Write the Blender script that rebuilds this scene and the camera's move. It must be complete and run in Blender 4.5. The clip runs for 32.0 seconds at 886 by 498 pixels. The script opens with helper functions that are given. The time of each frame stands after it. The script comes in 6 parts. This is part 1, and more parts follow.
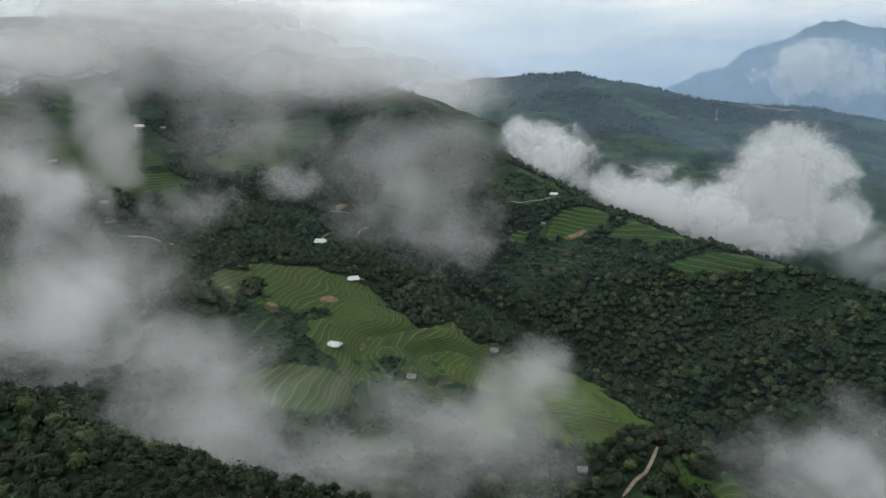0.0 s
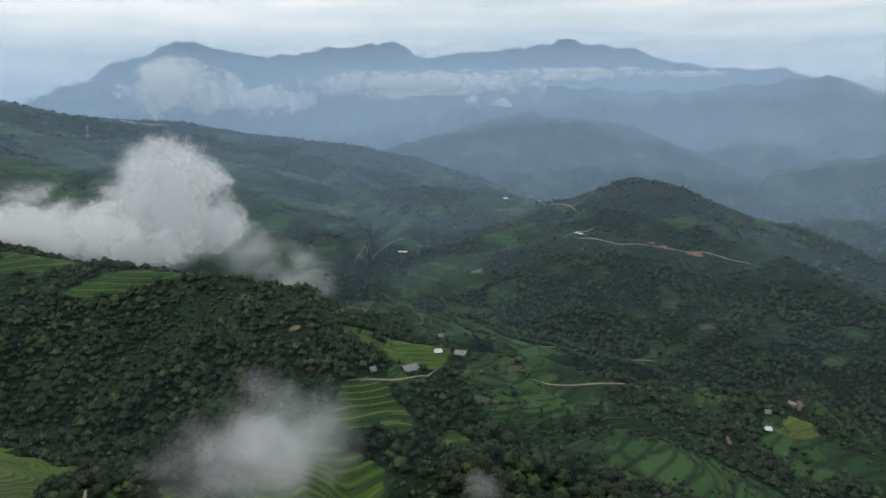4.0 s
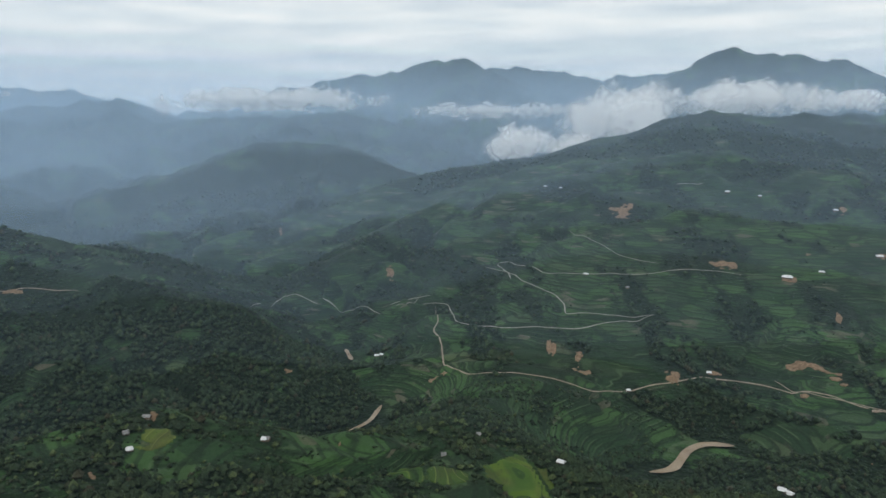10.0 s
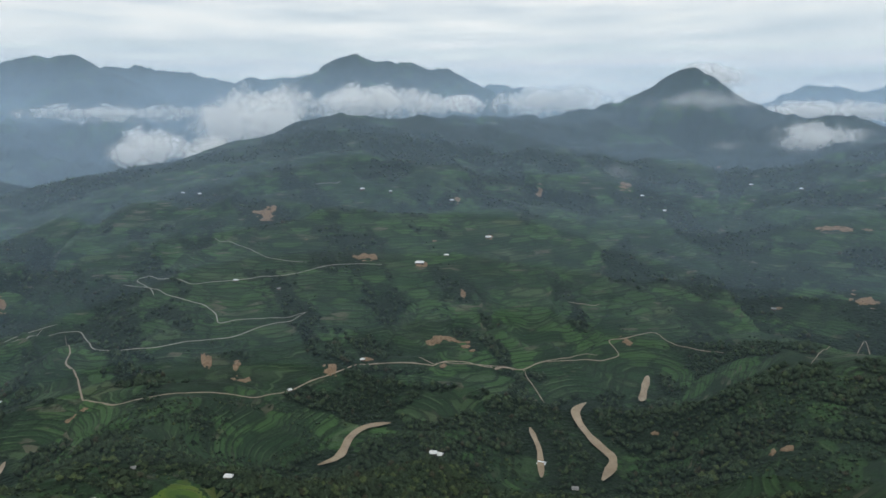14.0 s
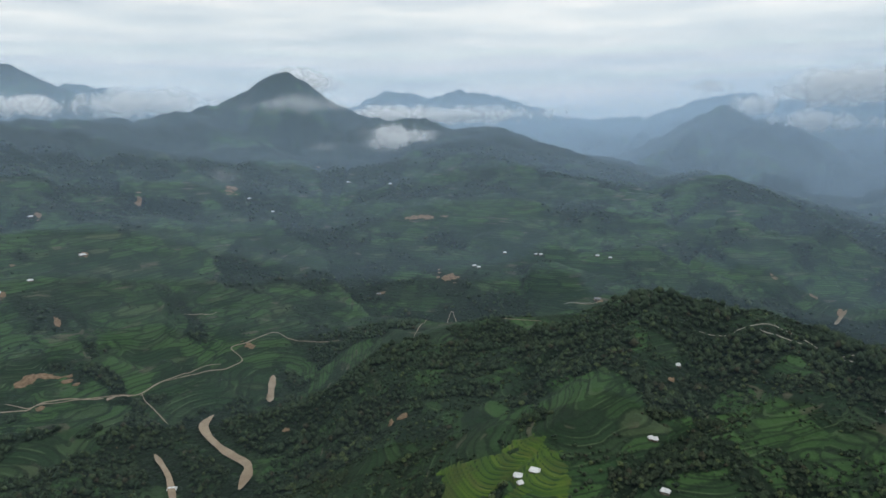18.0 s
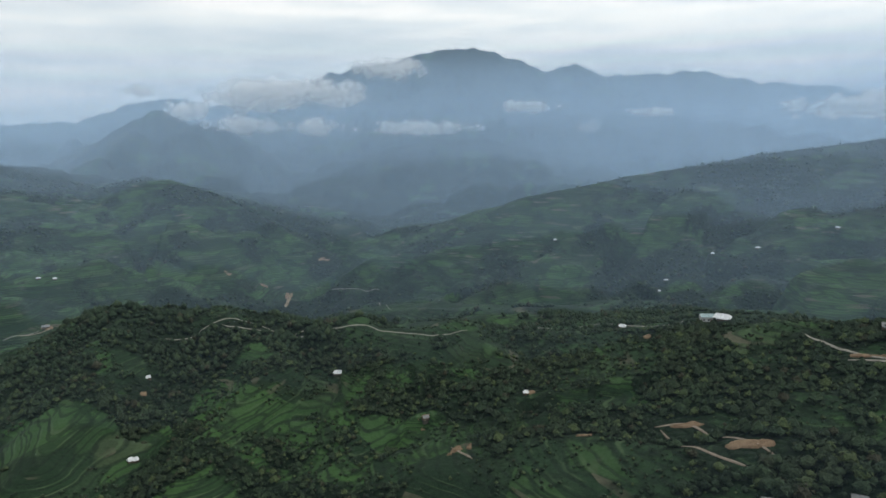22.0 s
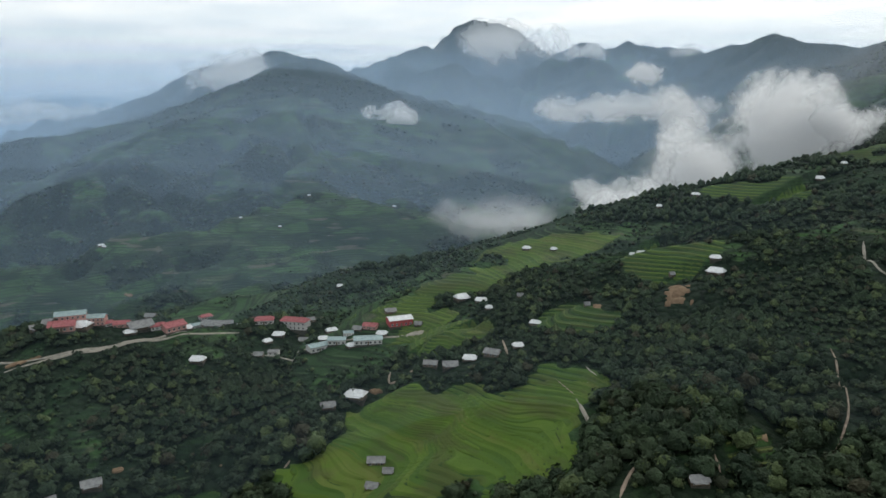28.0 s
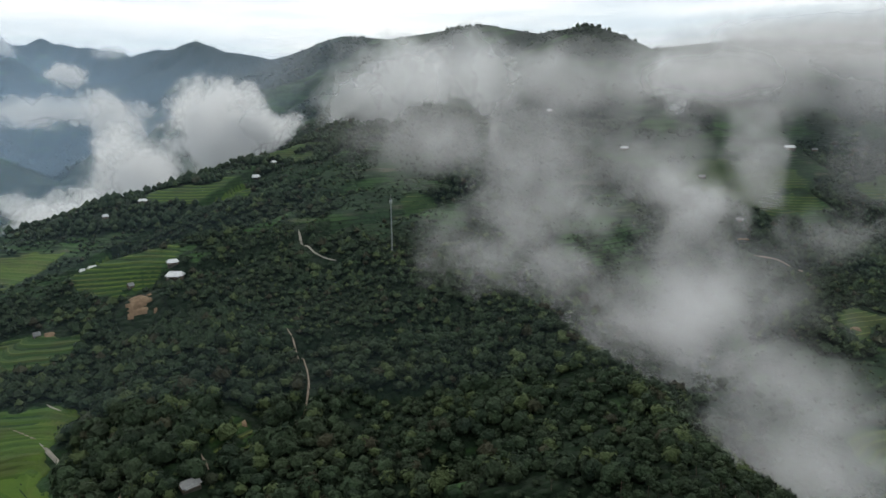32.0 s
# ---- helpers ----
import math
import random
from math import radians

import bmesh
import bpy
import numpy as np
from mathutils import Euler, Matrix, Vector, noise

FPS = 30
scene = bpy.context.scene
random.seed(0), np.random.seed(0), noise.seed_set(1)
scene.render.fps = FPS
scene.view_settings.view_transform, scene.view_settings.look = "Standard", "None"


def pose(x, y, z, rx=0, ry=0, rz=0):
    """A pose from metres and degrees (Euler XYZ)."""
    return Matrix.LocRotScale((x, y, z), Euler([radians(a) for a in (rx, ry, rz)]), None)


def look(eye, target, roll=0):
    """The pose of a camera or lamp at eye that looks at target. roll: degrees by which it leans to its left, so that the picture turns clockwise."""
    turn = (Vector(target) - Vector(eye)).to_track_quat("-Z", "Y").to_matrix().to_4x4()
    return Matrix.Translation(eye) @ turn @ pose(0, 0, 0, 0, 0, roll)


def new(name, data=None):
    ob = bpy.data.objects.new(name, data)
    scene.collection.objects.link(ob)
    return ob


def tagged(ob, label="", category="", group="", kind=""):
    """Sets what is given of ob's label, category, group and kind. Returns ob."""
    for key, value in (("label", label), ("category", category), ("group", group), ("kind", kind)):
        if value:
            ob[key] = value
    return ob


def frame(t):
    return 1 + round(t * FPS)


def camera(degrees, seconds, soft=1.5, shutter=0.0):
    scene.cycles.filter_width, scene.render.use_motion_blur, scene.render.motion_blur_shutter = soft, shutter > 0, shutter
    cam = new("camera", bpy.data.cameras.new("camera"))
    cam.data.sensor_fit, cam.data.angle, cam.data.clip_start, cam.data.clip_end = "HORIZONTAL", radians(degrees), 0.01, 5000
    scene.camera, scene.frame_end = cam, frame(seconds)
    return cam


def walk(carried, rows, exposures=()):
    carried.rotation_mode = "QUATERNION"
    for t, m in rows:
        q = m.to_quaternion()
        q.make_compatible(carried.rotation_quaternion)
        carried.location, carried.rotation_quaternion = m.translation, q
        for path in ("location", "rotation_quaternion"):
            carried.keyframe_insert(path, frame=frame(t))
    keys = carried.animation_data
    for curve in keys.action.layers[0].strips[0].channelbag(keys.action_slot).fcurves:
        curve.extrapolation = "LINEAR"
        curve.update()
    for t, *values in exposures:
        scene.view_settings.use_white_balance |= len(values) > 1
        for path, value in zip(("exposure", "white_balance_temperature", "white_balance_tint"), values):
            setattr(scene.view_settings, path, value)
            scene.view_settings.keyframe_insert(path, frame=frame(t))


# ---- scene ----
LENS = 64.5
cam = camera(LENS, 32.0)
EYE = (0.0, 0.0, 400.0)
# seconds, then the camera's turn in degrees: tilt from straight down, lean, heading
PATH = [
    (0.0, 76.99, 1.00, -0.23),
    (0.5, 76.98, 0.69, -5.83),
    (1.0, 77.04, 0.60, -12.10),
    (1.5, 77.03, 0.45, -17.73),
    (2.0, 77.10, 0.42, -23.99),
    (2.5, 77.16, 0.34, -29.66),
    (3.0, 77.20, 0.27, -35.87),
    (3.5, 77.24, 0.18, -41.49),
    (4.0, 77.65, 0.23, -47.74),
    (4.5, 78.58, 0.21, -53.03),
    (6.5, 79.02, 0.16, -72.42),
    (7.0, 79.06, 0.20, -77.22),
    (7.5, 79.07, 0.22, -81.44),
    (8.0, 79.09, 0.29, -85.73),
    (8.5, 79.11, 0.29, -89.26),
    (9.0, 79.10, 0.25, -93.02),
    (9.5, 79.11, 0.23, -96.40),
    (10.0, 79.12, 0.29, -100.16),
    (10.5, 79.11, 0.34, -103.61),
    (11.0, 79.14, 0.34, -107.37),
    (11.5, 79.13, 0.36, -110.81),
    (12.0, 79.14, 0.38, -114.61),
    (12.5, 79.14, 0.39, -118.06),
    (13.0, 79.14, 0.41, -121.88),
    (13.5, 79.15, 0.39, -125.34),
    (14.0, 79.15, 0.41, -128.85),
    (14.5, 79.15, 0.41, -132.70),
    (16.5, 79.17, 0.45, -147.52),
    (17.0, 79.16, 0.40, -151.05),
    (17.5, 79.17, 0.39, -155.11),
    (18.0, 79.18, 0.33, -160.22),
    (18.5, 79.18, 0.29, -165.87),
    (19.0, 79.21, 0.26, -171.02),
    (19.5, 79.24, 0.17, -176.67),
    (20.0, 79.27, 0.16, -181.85),
    (20.5, 79.30, 0.20, -187.51),
    (21.0, 79.30, 0.19, -192.67),
    (21.5, 79.33, 0.15, -198.31),
    (22.0, 79.39, 0.17, -203.41),
    (22.5, 79.41, 0.18, -209.07),
    (23.0, 79.44, 0.21, -214.21),
    (23.5, 79.46, 0.25, -219.86),
    (24.0, 79.47, 0.25, -224.99),
    (24.5, 79.49, 0.27, -230.65),
    (25.0, 79.51, 0.33, -235.76),
    (25.5, 79.53, 0.39, -241.35),
    (27.5, 79.58, 0.49, -262.85),
    (28.0, 79.56, 0.45, -267.93),
    (28.5, 79.56, 0.52, -273.61),
    (29.0, 79.56, 0.57, -278.74),
    (29.5, 79.53, 0.60, -284.40),
    (30.0, 79.51, 0.61, -289.51),
    (30.5, 79.49, 0.64, -295.17),
    (31.0, 79.50, 0.65, -300.27),
    (31.5, 79.45, 0.73, -305.90),
    (32.0, 79.42, 0.84, -311.04),
]
walk(cam, [(t, pose(*EYE, tilt, lean, heading)) for t, tilt, lean, heading in PATH])
scene.cycles.transparent_max_bounces = 48


# ---- world and sun: a high overcast, brighter towards the hidden sun ----
SUN_AZ, SUN_EL = -60.0, 48.0
world = bpy.data.worlds.new("overcast_sky")
scene.world = world
world.use_nodes = True
wt = world.node_tree
wt.nodes.clear()


def node(tree, kind, **kw):
    n = tree.nodes.new(kind)
    for k, v in kw.items():
        n.inputs[k.replace("_", " ")].default_value = v
    return n


def math_node(tree, op, a, b=None, clamp=False):
    n = tree.nodes.new("ShaderNodeMath")
    n.operation, n.use_clamp = op, clamp
    for i, v in enumerate((a, b)):
        if v is None:
            continue
        if isinstance(v, (int, float)):
            n.inputs[i].default_value = v
        else:
            tree.links.new(v, n.inputs[i])
    return n.outputs[0]


def ramp(tree, fac, stops):
    n = tree.nodes.new("ShaderNodeValToRGB")
    els = n.color_ramp.elements
    while len(els) < len(stops):
        els.new(0.5)
    for e, (p, c) in zip(els, stops):
        e.position = p
        e.color = (*c, 1) if len(c) == 3 else c
    tree.links.new(fac, n.inputs[0])
    return n.outputs[0]


def mix_col(tree, fac, a, b, mode="MIX"):
    n = tree.nodes.new("ShaderNodeMix")
    n.data_type, n.blend_type = "RGBA", mode
    for sock, v in ((n.inputs[0], fac), (n.inputs[6], a), (n.inputs[7], b)):
        if isinstance(v, (int, float)):
            sock.default_value = v
        elif isinstance(v, tuple):
            sock.default_value = (*v, 1)
        else:
            tree.links.new(v, sock)
    return n.outputs[2]


def tex(tree, kind, vec, scale, detail=None, rough=None):
    n = tree.nodes.new(kind)
    tree.links.new(vec, n.inputs["Vector"])
    n.inputs["Scale"].default_value = scale
    if detail is not None:
        n.inputs["Detail"].default_value = detail
    if rough is not None:
        n.inputs["Roughness"].default_value = rough
    return n


def mapped(tree, vec, scale=(1, 1, 1), loc=(0, 0, 0), rot=(0, 0, 0)):
    n = tree.nodes.new("ShaderNodeMapping")
    tree.links.new(vec, n.inputs[0])
    n.inputs["Scale"].default_value, n.inputs["Location"].default_value = scale, loc
    n.inputs["Rotation"].default_value = rot
    return n.outputs[0]


sky = wt.nodes.new("ShaderNodeTexSky")
sky.sky_type, sky.sun_disc = "NISHITA", False
sky.sun_elevation, sky.sun_rotation = radians(SUN_EL), radians(SUN_AZ)
sky.air_density, sky.dust_density = 1.0, 2.0
coord = wt.nodes.new("ShaderNodeTexCoord")
# cloud cover: long streaks of stratus, flattened towards the horizon
streak = tex(wt, "ShaderNodeTexNoise", mapped(wt, coord.outputs["Generated"], (1.5, 1.5, 15.0)), 1.9, 7, 0.56)
puff = tex(wt, "ShaderNodeTexNoise", mapped(wt, coord.outputs["Generated"], (2.0, 2.0, 20.0), (3.1, 1.7, 0.4)), 3.4, 8, 0.6)
cover = math_node(wt, "ADD", math_node(wt, "MULTIPLY", streak.outputs[0], 0.65), math_node(wt, "MULTIPLY", puff.outputs[0], 0.35))
grey = ramp(wt, cover, [(0.38, (4.9, 5.5, 5.9)), (0.46, (5.8, 6.25, 6.5)), (0.53, (6.6, 6.9, 6.95)), (0.62, (7.7, 7.7, 7.55))])
both = mix_col(wt, 0.92, sky.outputs[0], grey)
# the cloud sheet is thinner round the hidden sun
glow = wt.nodes.new("ShaderNodeVectorMath")
glow.operation = "DOT_PRODUCT"
wt.links.new(coord.outputs["Generated"], glow.inputs[0])
glow.inputs[1].default_value = (math.sin(radians(SUN_AZ)) * math.cos(radians(SUN_EL)), math.cos(radians(SUN_AZ)) * math.cos(radians(SUN_EL)), math.sin(radians(SUN_EL)))
thin = math_node(wt, "ADD", math_node(wt, "MULTIPLY", glow.outputs["Value"], 0.5), 0.5)
both = mix_col(wt, 1.0, both, ramp(wt, thin, [(0.25, (1.02, 1.04, 1.05)), (0.80, (1.31, 1.31, 1.30))]), "MULTIPLY")
back = wt.nodes.new("ShaderNodeBackground")
back.inputs[1].default_value = 0.121
wt.links.new(both, back.inputs[0])
out = wt.nodes.new("ShaderNodeOutputWorld")
wt.links.new(back.outputs[0], out.inputs[0])

sun = new("sun", bpy.data.lights.new("sun", "SUN"))
sun.data.energy, sun.data.angle, sun.data.color = 0.8, radians(14), (1.0, 0.96, 0.9)
sx, sy, sz = math.sin(radians(SUN_AZ)) * math.cos(radians(SUN_EL)), math.cos(radians(SUN_AZ)) * math.cos(radians(SUN_EL)), math.sin(radians(SUN_EL))
sun.matrix_world = look((sx * 900, sy * 900, sz * 900 + 600), (0, 0, 600))
scene.view_settings.exposure = 0.0


# ---- materials ----
def material(name, rough=0.9):
    m = bpy.data.materials.new(name)
    m.use_nodes = True
    t = m.node_tree
    b = t.nodes["Principled BSDF"]
    b.inputs["Roughness"].default_value = rough
    b.inputs["Specular IOR Level"].default_value = 0.2
    return m, t, b


def place_of(t):
    return t.nodes.new("ShaderNodeNewGeometry").outputs["Position"]


def bump(t, b, height, strength, dist):
    n = t.nodes.new("ShaderNodeBump")
    n.inputs["Strength"].default_value, n.inputs["Distance"].default_value = strength, dist
    t.links.new(height, n.inputs["Height"])
    t.links.new(n.outputs[0], b.inputs["Normal"])


def make_ground():
    """Hillside cover: woods, meadow, small contour plots and dug strips, told apart by the land-use layer of the mesh."""
    m, t, b = material("hillside", 0.95)
    at = t.nodes.new("ShaderNodeVertexColor")
    at.layer_name = "land"
    sep = t.nodes.new("ShaderNodeSeparateColor")
    t.links.new(at.outputs[0], sep.inputs[0])
    pos = place_of(t)
    big = tex(t, "ShaderNodeTexNoise", pos, 0.012, 4, 0.6)
    mid = tex(t, "ShaderNodeTexNoise", pos, 0.07, 5, 0.65)
    fine = tex(t, "ShaderNodeTexNoise", pos, 0.35, 4, 0.7)
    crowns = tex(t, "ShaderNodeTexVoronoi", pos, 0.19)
    # plots that follow the contour: cells stretched along it
    plots = tex(t, "ShaderNodeTexVoronoi", mapped(t, pos, (0.0185, 0.0185, 0.155)), 1.0)
    plots.inputs["Randomness"].default_value = 0.8
    # crown cells darken towards their rims: shade between trees put into the colour
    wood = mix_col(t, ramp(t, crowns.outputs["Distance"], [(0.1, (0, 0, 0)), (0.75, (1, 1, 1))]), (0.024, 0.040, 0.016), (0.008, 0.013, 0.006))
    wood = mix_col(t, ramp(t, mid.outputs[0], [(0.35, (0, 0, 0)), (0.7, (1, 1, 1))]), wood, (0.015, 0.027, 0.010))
    grass = mix_col(t, mid.outputs[0], (0.028, 0.054, 0.020), (0.058, 0.090, 0.032))
    plot_tint = ramp(t, plots.outputs["Color"], [(0.0, (0.012, 0.025, 0.010)), (0.25, (0.046, 0.088, 0.026)), (0.42, (0.018, 0.037, 0.014)), (0.62, (0.100, 0.165, 0.040)), (0.72, (0.030, 0.058, 0.020)), (0.88, (0.110, 0.135, 0.050)), (1.0, (0.20, 0.135, 0.075))])
    grass = mix_col(t, 0.86, grass, plot_tint)
    # larger holdings: some mown, some fallow, some under maize
    parcel = tex(t, "ShaderNodeTexVoronoi", mapped(t, pos, (0.012, 0.012, 0.05), (3.7, 1.2, 0.5)), 1.0)
    grass = mix_col(t, ramp(t, parcel.outputs["Color"], [(0.2, (0.6, 0.6, 0.6)), (0.45, (0, 0, 0)), (1.0, (0, 0, 0))]), grass, (0.017, 0.036, 0.013))
    grass = mix_col(t, ramp(t, parcel.outputs["Color"], [(0.6, (0, 0, 0)), (0.8, (0.6, 0.6, 0.6)), (1.0, (0.75, 0.75, 0.75))]), grass, (0.100, 0.172, 0.040))
    # hedges and banks between the plots
    rims = tex(t, "ShaderNodeTexVoronoi", mapped(t, pos, (0.0185, 0.0185, 0.155)), 1.0)
    rims.feature = "DISTANCE_TO_EDGE"
    rims.inputs["Randomness"].default_value = 0.8
    hedge = ramp(t, math_node(t, "ADD", rims.outputs["Distance"], math_node(t, "MULTIPLY", math_node(t, "SUBTRACT", fine.outputs[0], 0.5), 0.16)), [(0.02, (1, 1, 1)), (0.09, (0, 0, 0))])
    grass = mix_col(t, math_node(t, "MULTIPLY", hedge, 0.75), grass, (0.016, 0.028, 0.011))
    # terrace risers: thin darker lines at even height steps
    zed = t.nodes.new("ShaderNodeSeparateXYZ")
    t.links.new(pos, zed.inputs[0])
    wob = math_node(t, "MULTIPLY", big.outputs[0], 3.0)
    saw = math_node(t, "FRACT", math_node(t, "MULTIPLY", math_node(t, "ADD", zed.outputs[2], wob), 0.36))
    riser = ramp(t, saw, [(0.0, (1, 1, 1)), (0.18, (1, 1, 1)), (0.3, (0, 0, 0)), (1.0, (0, 0, 0))])
    rice = mix_col(t, mid.outputs[0], (0.034, 0.072, 0.012), (0.062, 0.108, 0.018))
    rice = mix_col(t, math_node(t, "MULTIPLY", riser, 0.6), rice, (0.016, 0.028, 0.009))
    band = math_node(t, "FRACT", math_node(t, "MULTIPLY", math_node(t, "ADD", zed.outputs[2], math_node(t, "MULTIPLY", mid.outputs[0], 6.0)), 0.105))
    strip = ramp(t, band, [(0.0, (0.16, 0.16, 0.16)), (0.2, (0, 0, 0)), (0.72, (0, 0, 0)), (0.82, (0.14, 0.14, 0.14))])
    grass = mix_col(t, strip, grass, (0.016, 0.030, 0.011))
    grass = mix_col(t, math_node(t, "MULTIPLY", riser, 0.62), grass, (0.012, 0.020, 0.009))
    # pale bunds and footpaths along the lip of some terraces
    bund = ramp(t, saw, [(0.30, (0, 0, 0)), (0.34, (1, 1, 1)), (0.46, (1, 1, 1)), (0.52, (0, 0, 0))])
    some = ramp(t, tex(t, "ShaderNodeTexNoise", mapped(t, pos, (0.02, 0.02, 0.12), (7.1, 2.2, 0.0)), 1.0, 3, 0.6).outputs[0], [(0.50, (0, 0, 0)), (0.64, (0.75, 0.75, 0.75))])
    grass = mix_col(t, math_node(t, "MULTIPLY", bund, some), grass, (0.150, 0.170, 0.070))
    # dug and fallow strips of red-brown soil along the contour
    dug = tex(t, "ShaderNodeTexVoronoi", mapped(t, pos, (0.034, 0.034, 0.42), (1.7, 4.2, 0.3)), 1.0)
    soil = ramp(t, dug.outputs["Color"], [(0.0, (0, 0, 0)), (0.80, (0, 0, 0)), (0.83, (1, 1, 1))])
    soil = math_node(t, "MULTIPLY", soil, ramp(t, big.outputs[0], [(0.50, (0, 0, 0)), (0.60, (0.8, 0.8, 0.8))]))
    grass = mix_col(t, soil, grass, mix_col(t, fine.outputs[0], (0.14, 0.085, 0.05), (0.30, 0.20, 0.13)))
    edge = math_node(t, "ADD", sep.outputs[0], math_node(t, "MULTIPLY", math_node(t, "SUBTRACT", mid.outputs[0], 0.5), 0.9))
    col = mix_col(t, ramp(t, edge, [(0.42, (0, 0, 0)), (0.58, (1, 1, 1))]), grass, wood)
    col = mix_col(t, sep.outputs[1], col, rice)
    col = mix_col(t, 0.22, col, ramp(t, fine.outputs[0], [(0.36, (0.006, 0.011, 0.006)), (0.66, (0.062, 0.086, 0.034))]))
    col = mix_col(t, 1.0, col, (0.45, 0.61, 0.66), "MULTIPLY")
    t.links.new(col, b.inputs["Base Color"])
    hgt = math_node(t, "ADD", math_node(t, "MULTIPLY", math_node(t, "MULTIPLY", crowns.outputs["Distance"], -1.0), sep.outputs[0]), math_node(t, "MULTIPLY", fine.outputs[0], 0.25))
    bump(t, b, hgt, 0.9, 4.0)
    return m


MAT_GROUND = make_ground()


def make_leaf(name, dark, light, olive, pale):
    """Foliage: every tree its own green, stands of older and younger wood, loose sprays in lighter tones."""
    m, t, b = material(name, 0.85)
    isl = t.nodes.new("ShaderNodeNewGeometry").outputs["Random Per Island"]
    at = t.nodes.new("ShaderNodeVertexColor")
    at.layer_name = "land"
    sep = t.nodes.new("ShaderNodeSeparateColor")
    t.links.new(at.outputs[0], sep.inputs[0])
    pos = place_of(t)
    stand = tex(t, "ShaderNodeTexNoise", pos, 0.022, 3, 0.6)
    twig = tex(t, "ShaderNodeTexNoise", pos, 1.6, 3, 0.7)
    col = mix_col(t, math_node(t, "ADD", math_node(t, "MULTIPLY", isl, 0.4), math_node(t, "MULTIPLY", sep.outputs[0], 0.6)), dark, light)
    col = mix_col(t, ramp(t, stand.outputs[0], [(0.45, (0, 0, 0)), (0.7, (0.75, 0.75, 0.75))]), col, olive)
    col = mix_col(t, ramp(t, sep.outputs[1], [(0.86, (0, 0, 0)), (0.9, (0.7, 0.7, 0.7))]), col, pale)
    col = mix_col(t, ramp(t, sep.outputs[1], [(0.03, (0.6, 0.6, 0.6)), (0.05, (0, 0, 0))]), col, (0.070, 0.050, 0.030))
    col = mix_col(t, math_node(t, "MULTIPLY", twig.outputs[0], 0.5), col, dark)
    t.links.new(col, b.inputs["Base Color"])
    spray = tex(t, "ShaderNodeTexVoronoi", pos, 0.9)
    bump(t, b, math_node(t, "ADD", twig.outputs[0], math_node(t, "MULTIPLY", spray.outputs["Distance"], -0.8)), 0.9, 0.9)
    return m


MAT_LEAF = make_leaf("leaves", (0.013, 0.025, 0.015), (0.052, 0.084, 0.038), (0.046, 0.062, 0.030), (0.110, 0.145, 0.052))
MAT_LEAF_FAR = make_leaf("distant_leaves", (0.015, 0.030, 0.015), (0.038, 0.064, 0.030), (0.036, 0.052, 0.024), (0.062, 0.088, 0.034))


def make_bark():
    m, t, b = material("bark", 0.95)
    n = tex(t, "ShaderNodeTexNoise", mapped(t, place_of(t), (6, 6, 0.8)), 1.0, 4, 0.6)
    t.links.new(ramp(t, n.outputs[0], [(0.3, (0.05, 0.04, 0.03)), (0.7, (0.16, 0.13, 0.10))]), b.inputs["Base Color"])
    bump(t, b, n.outputs[0], 0.6, 0.05)
    return m


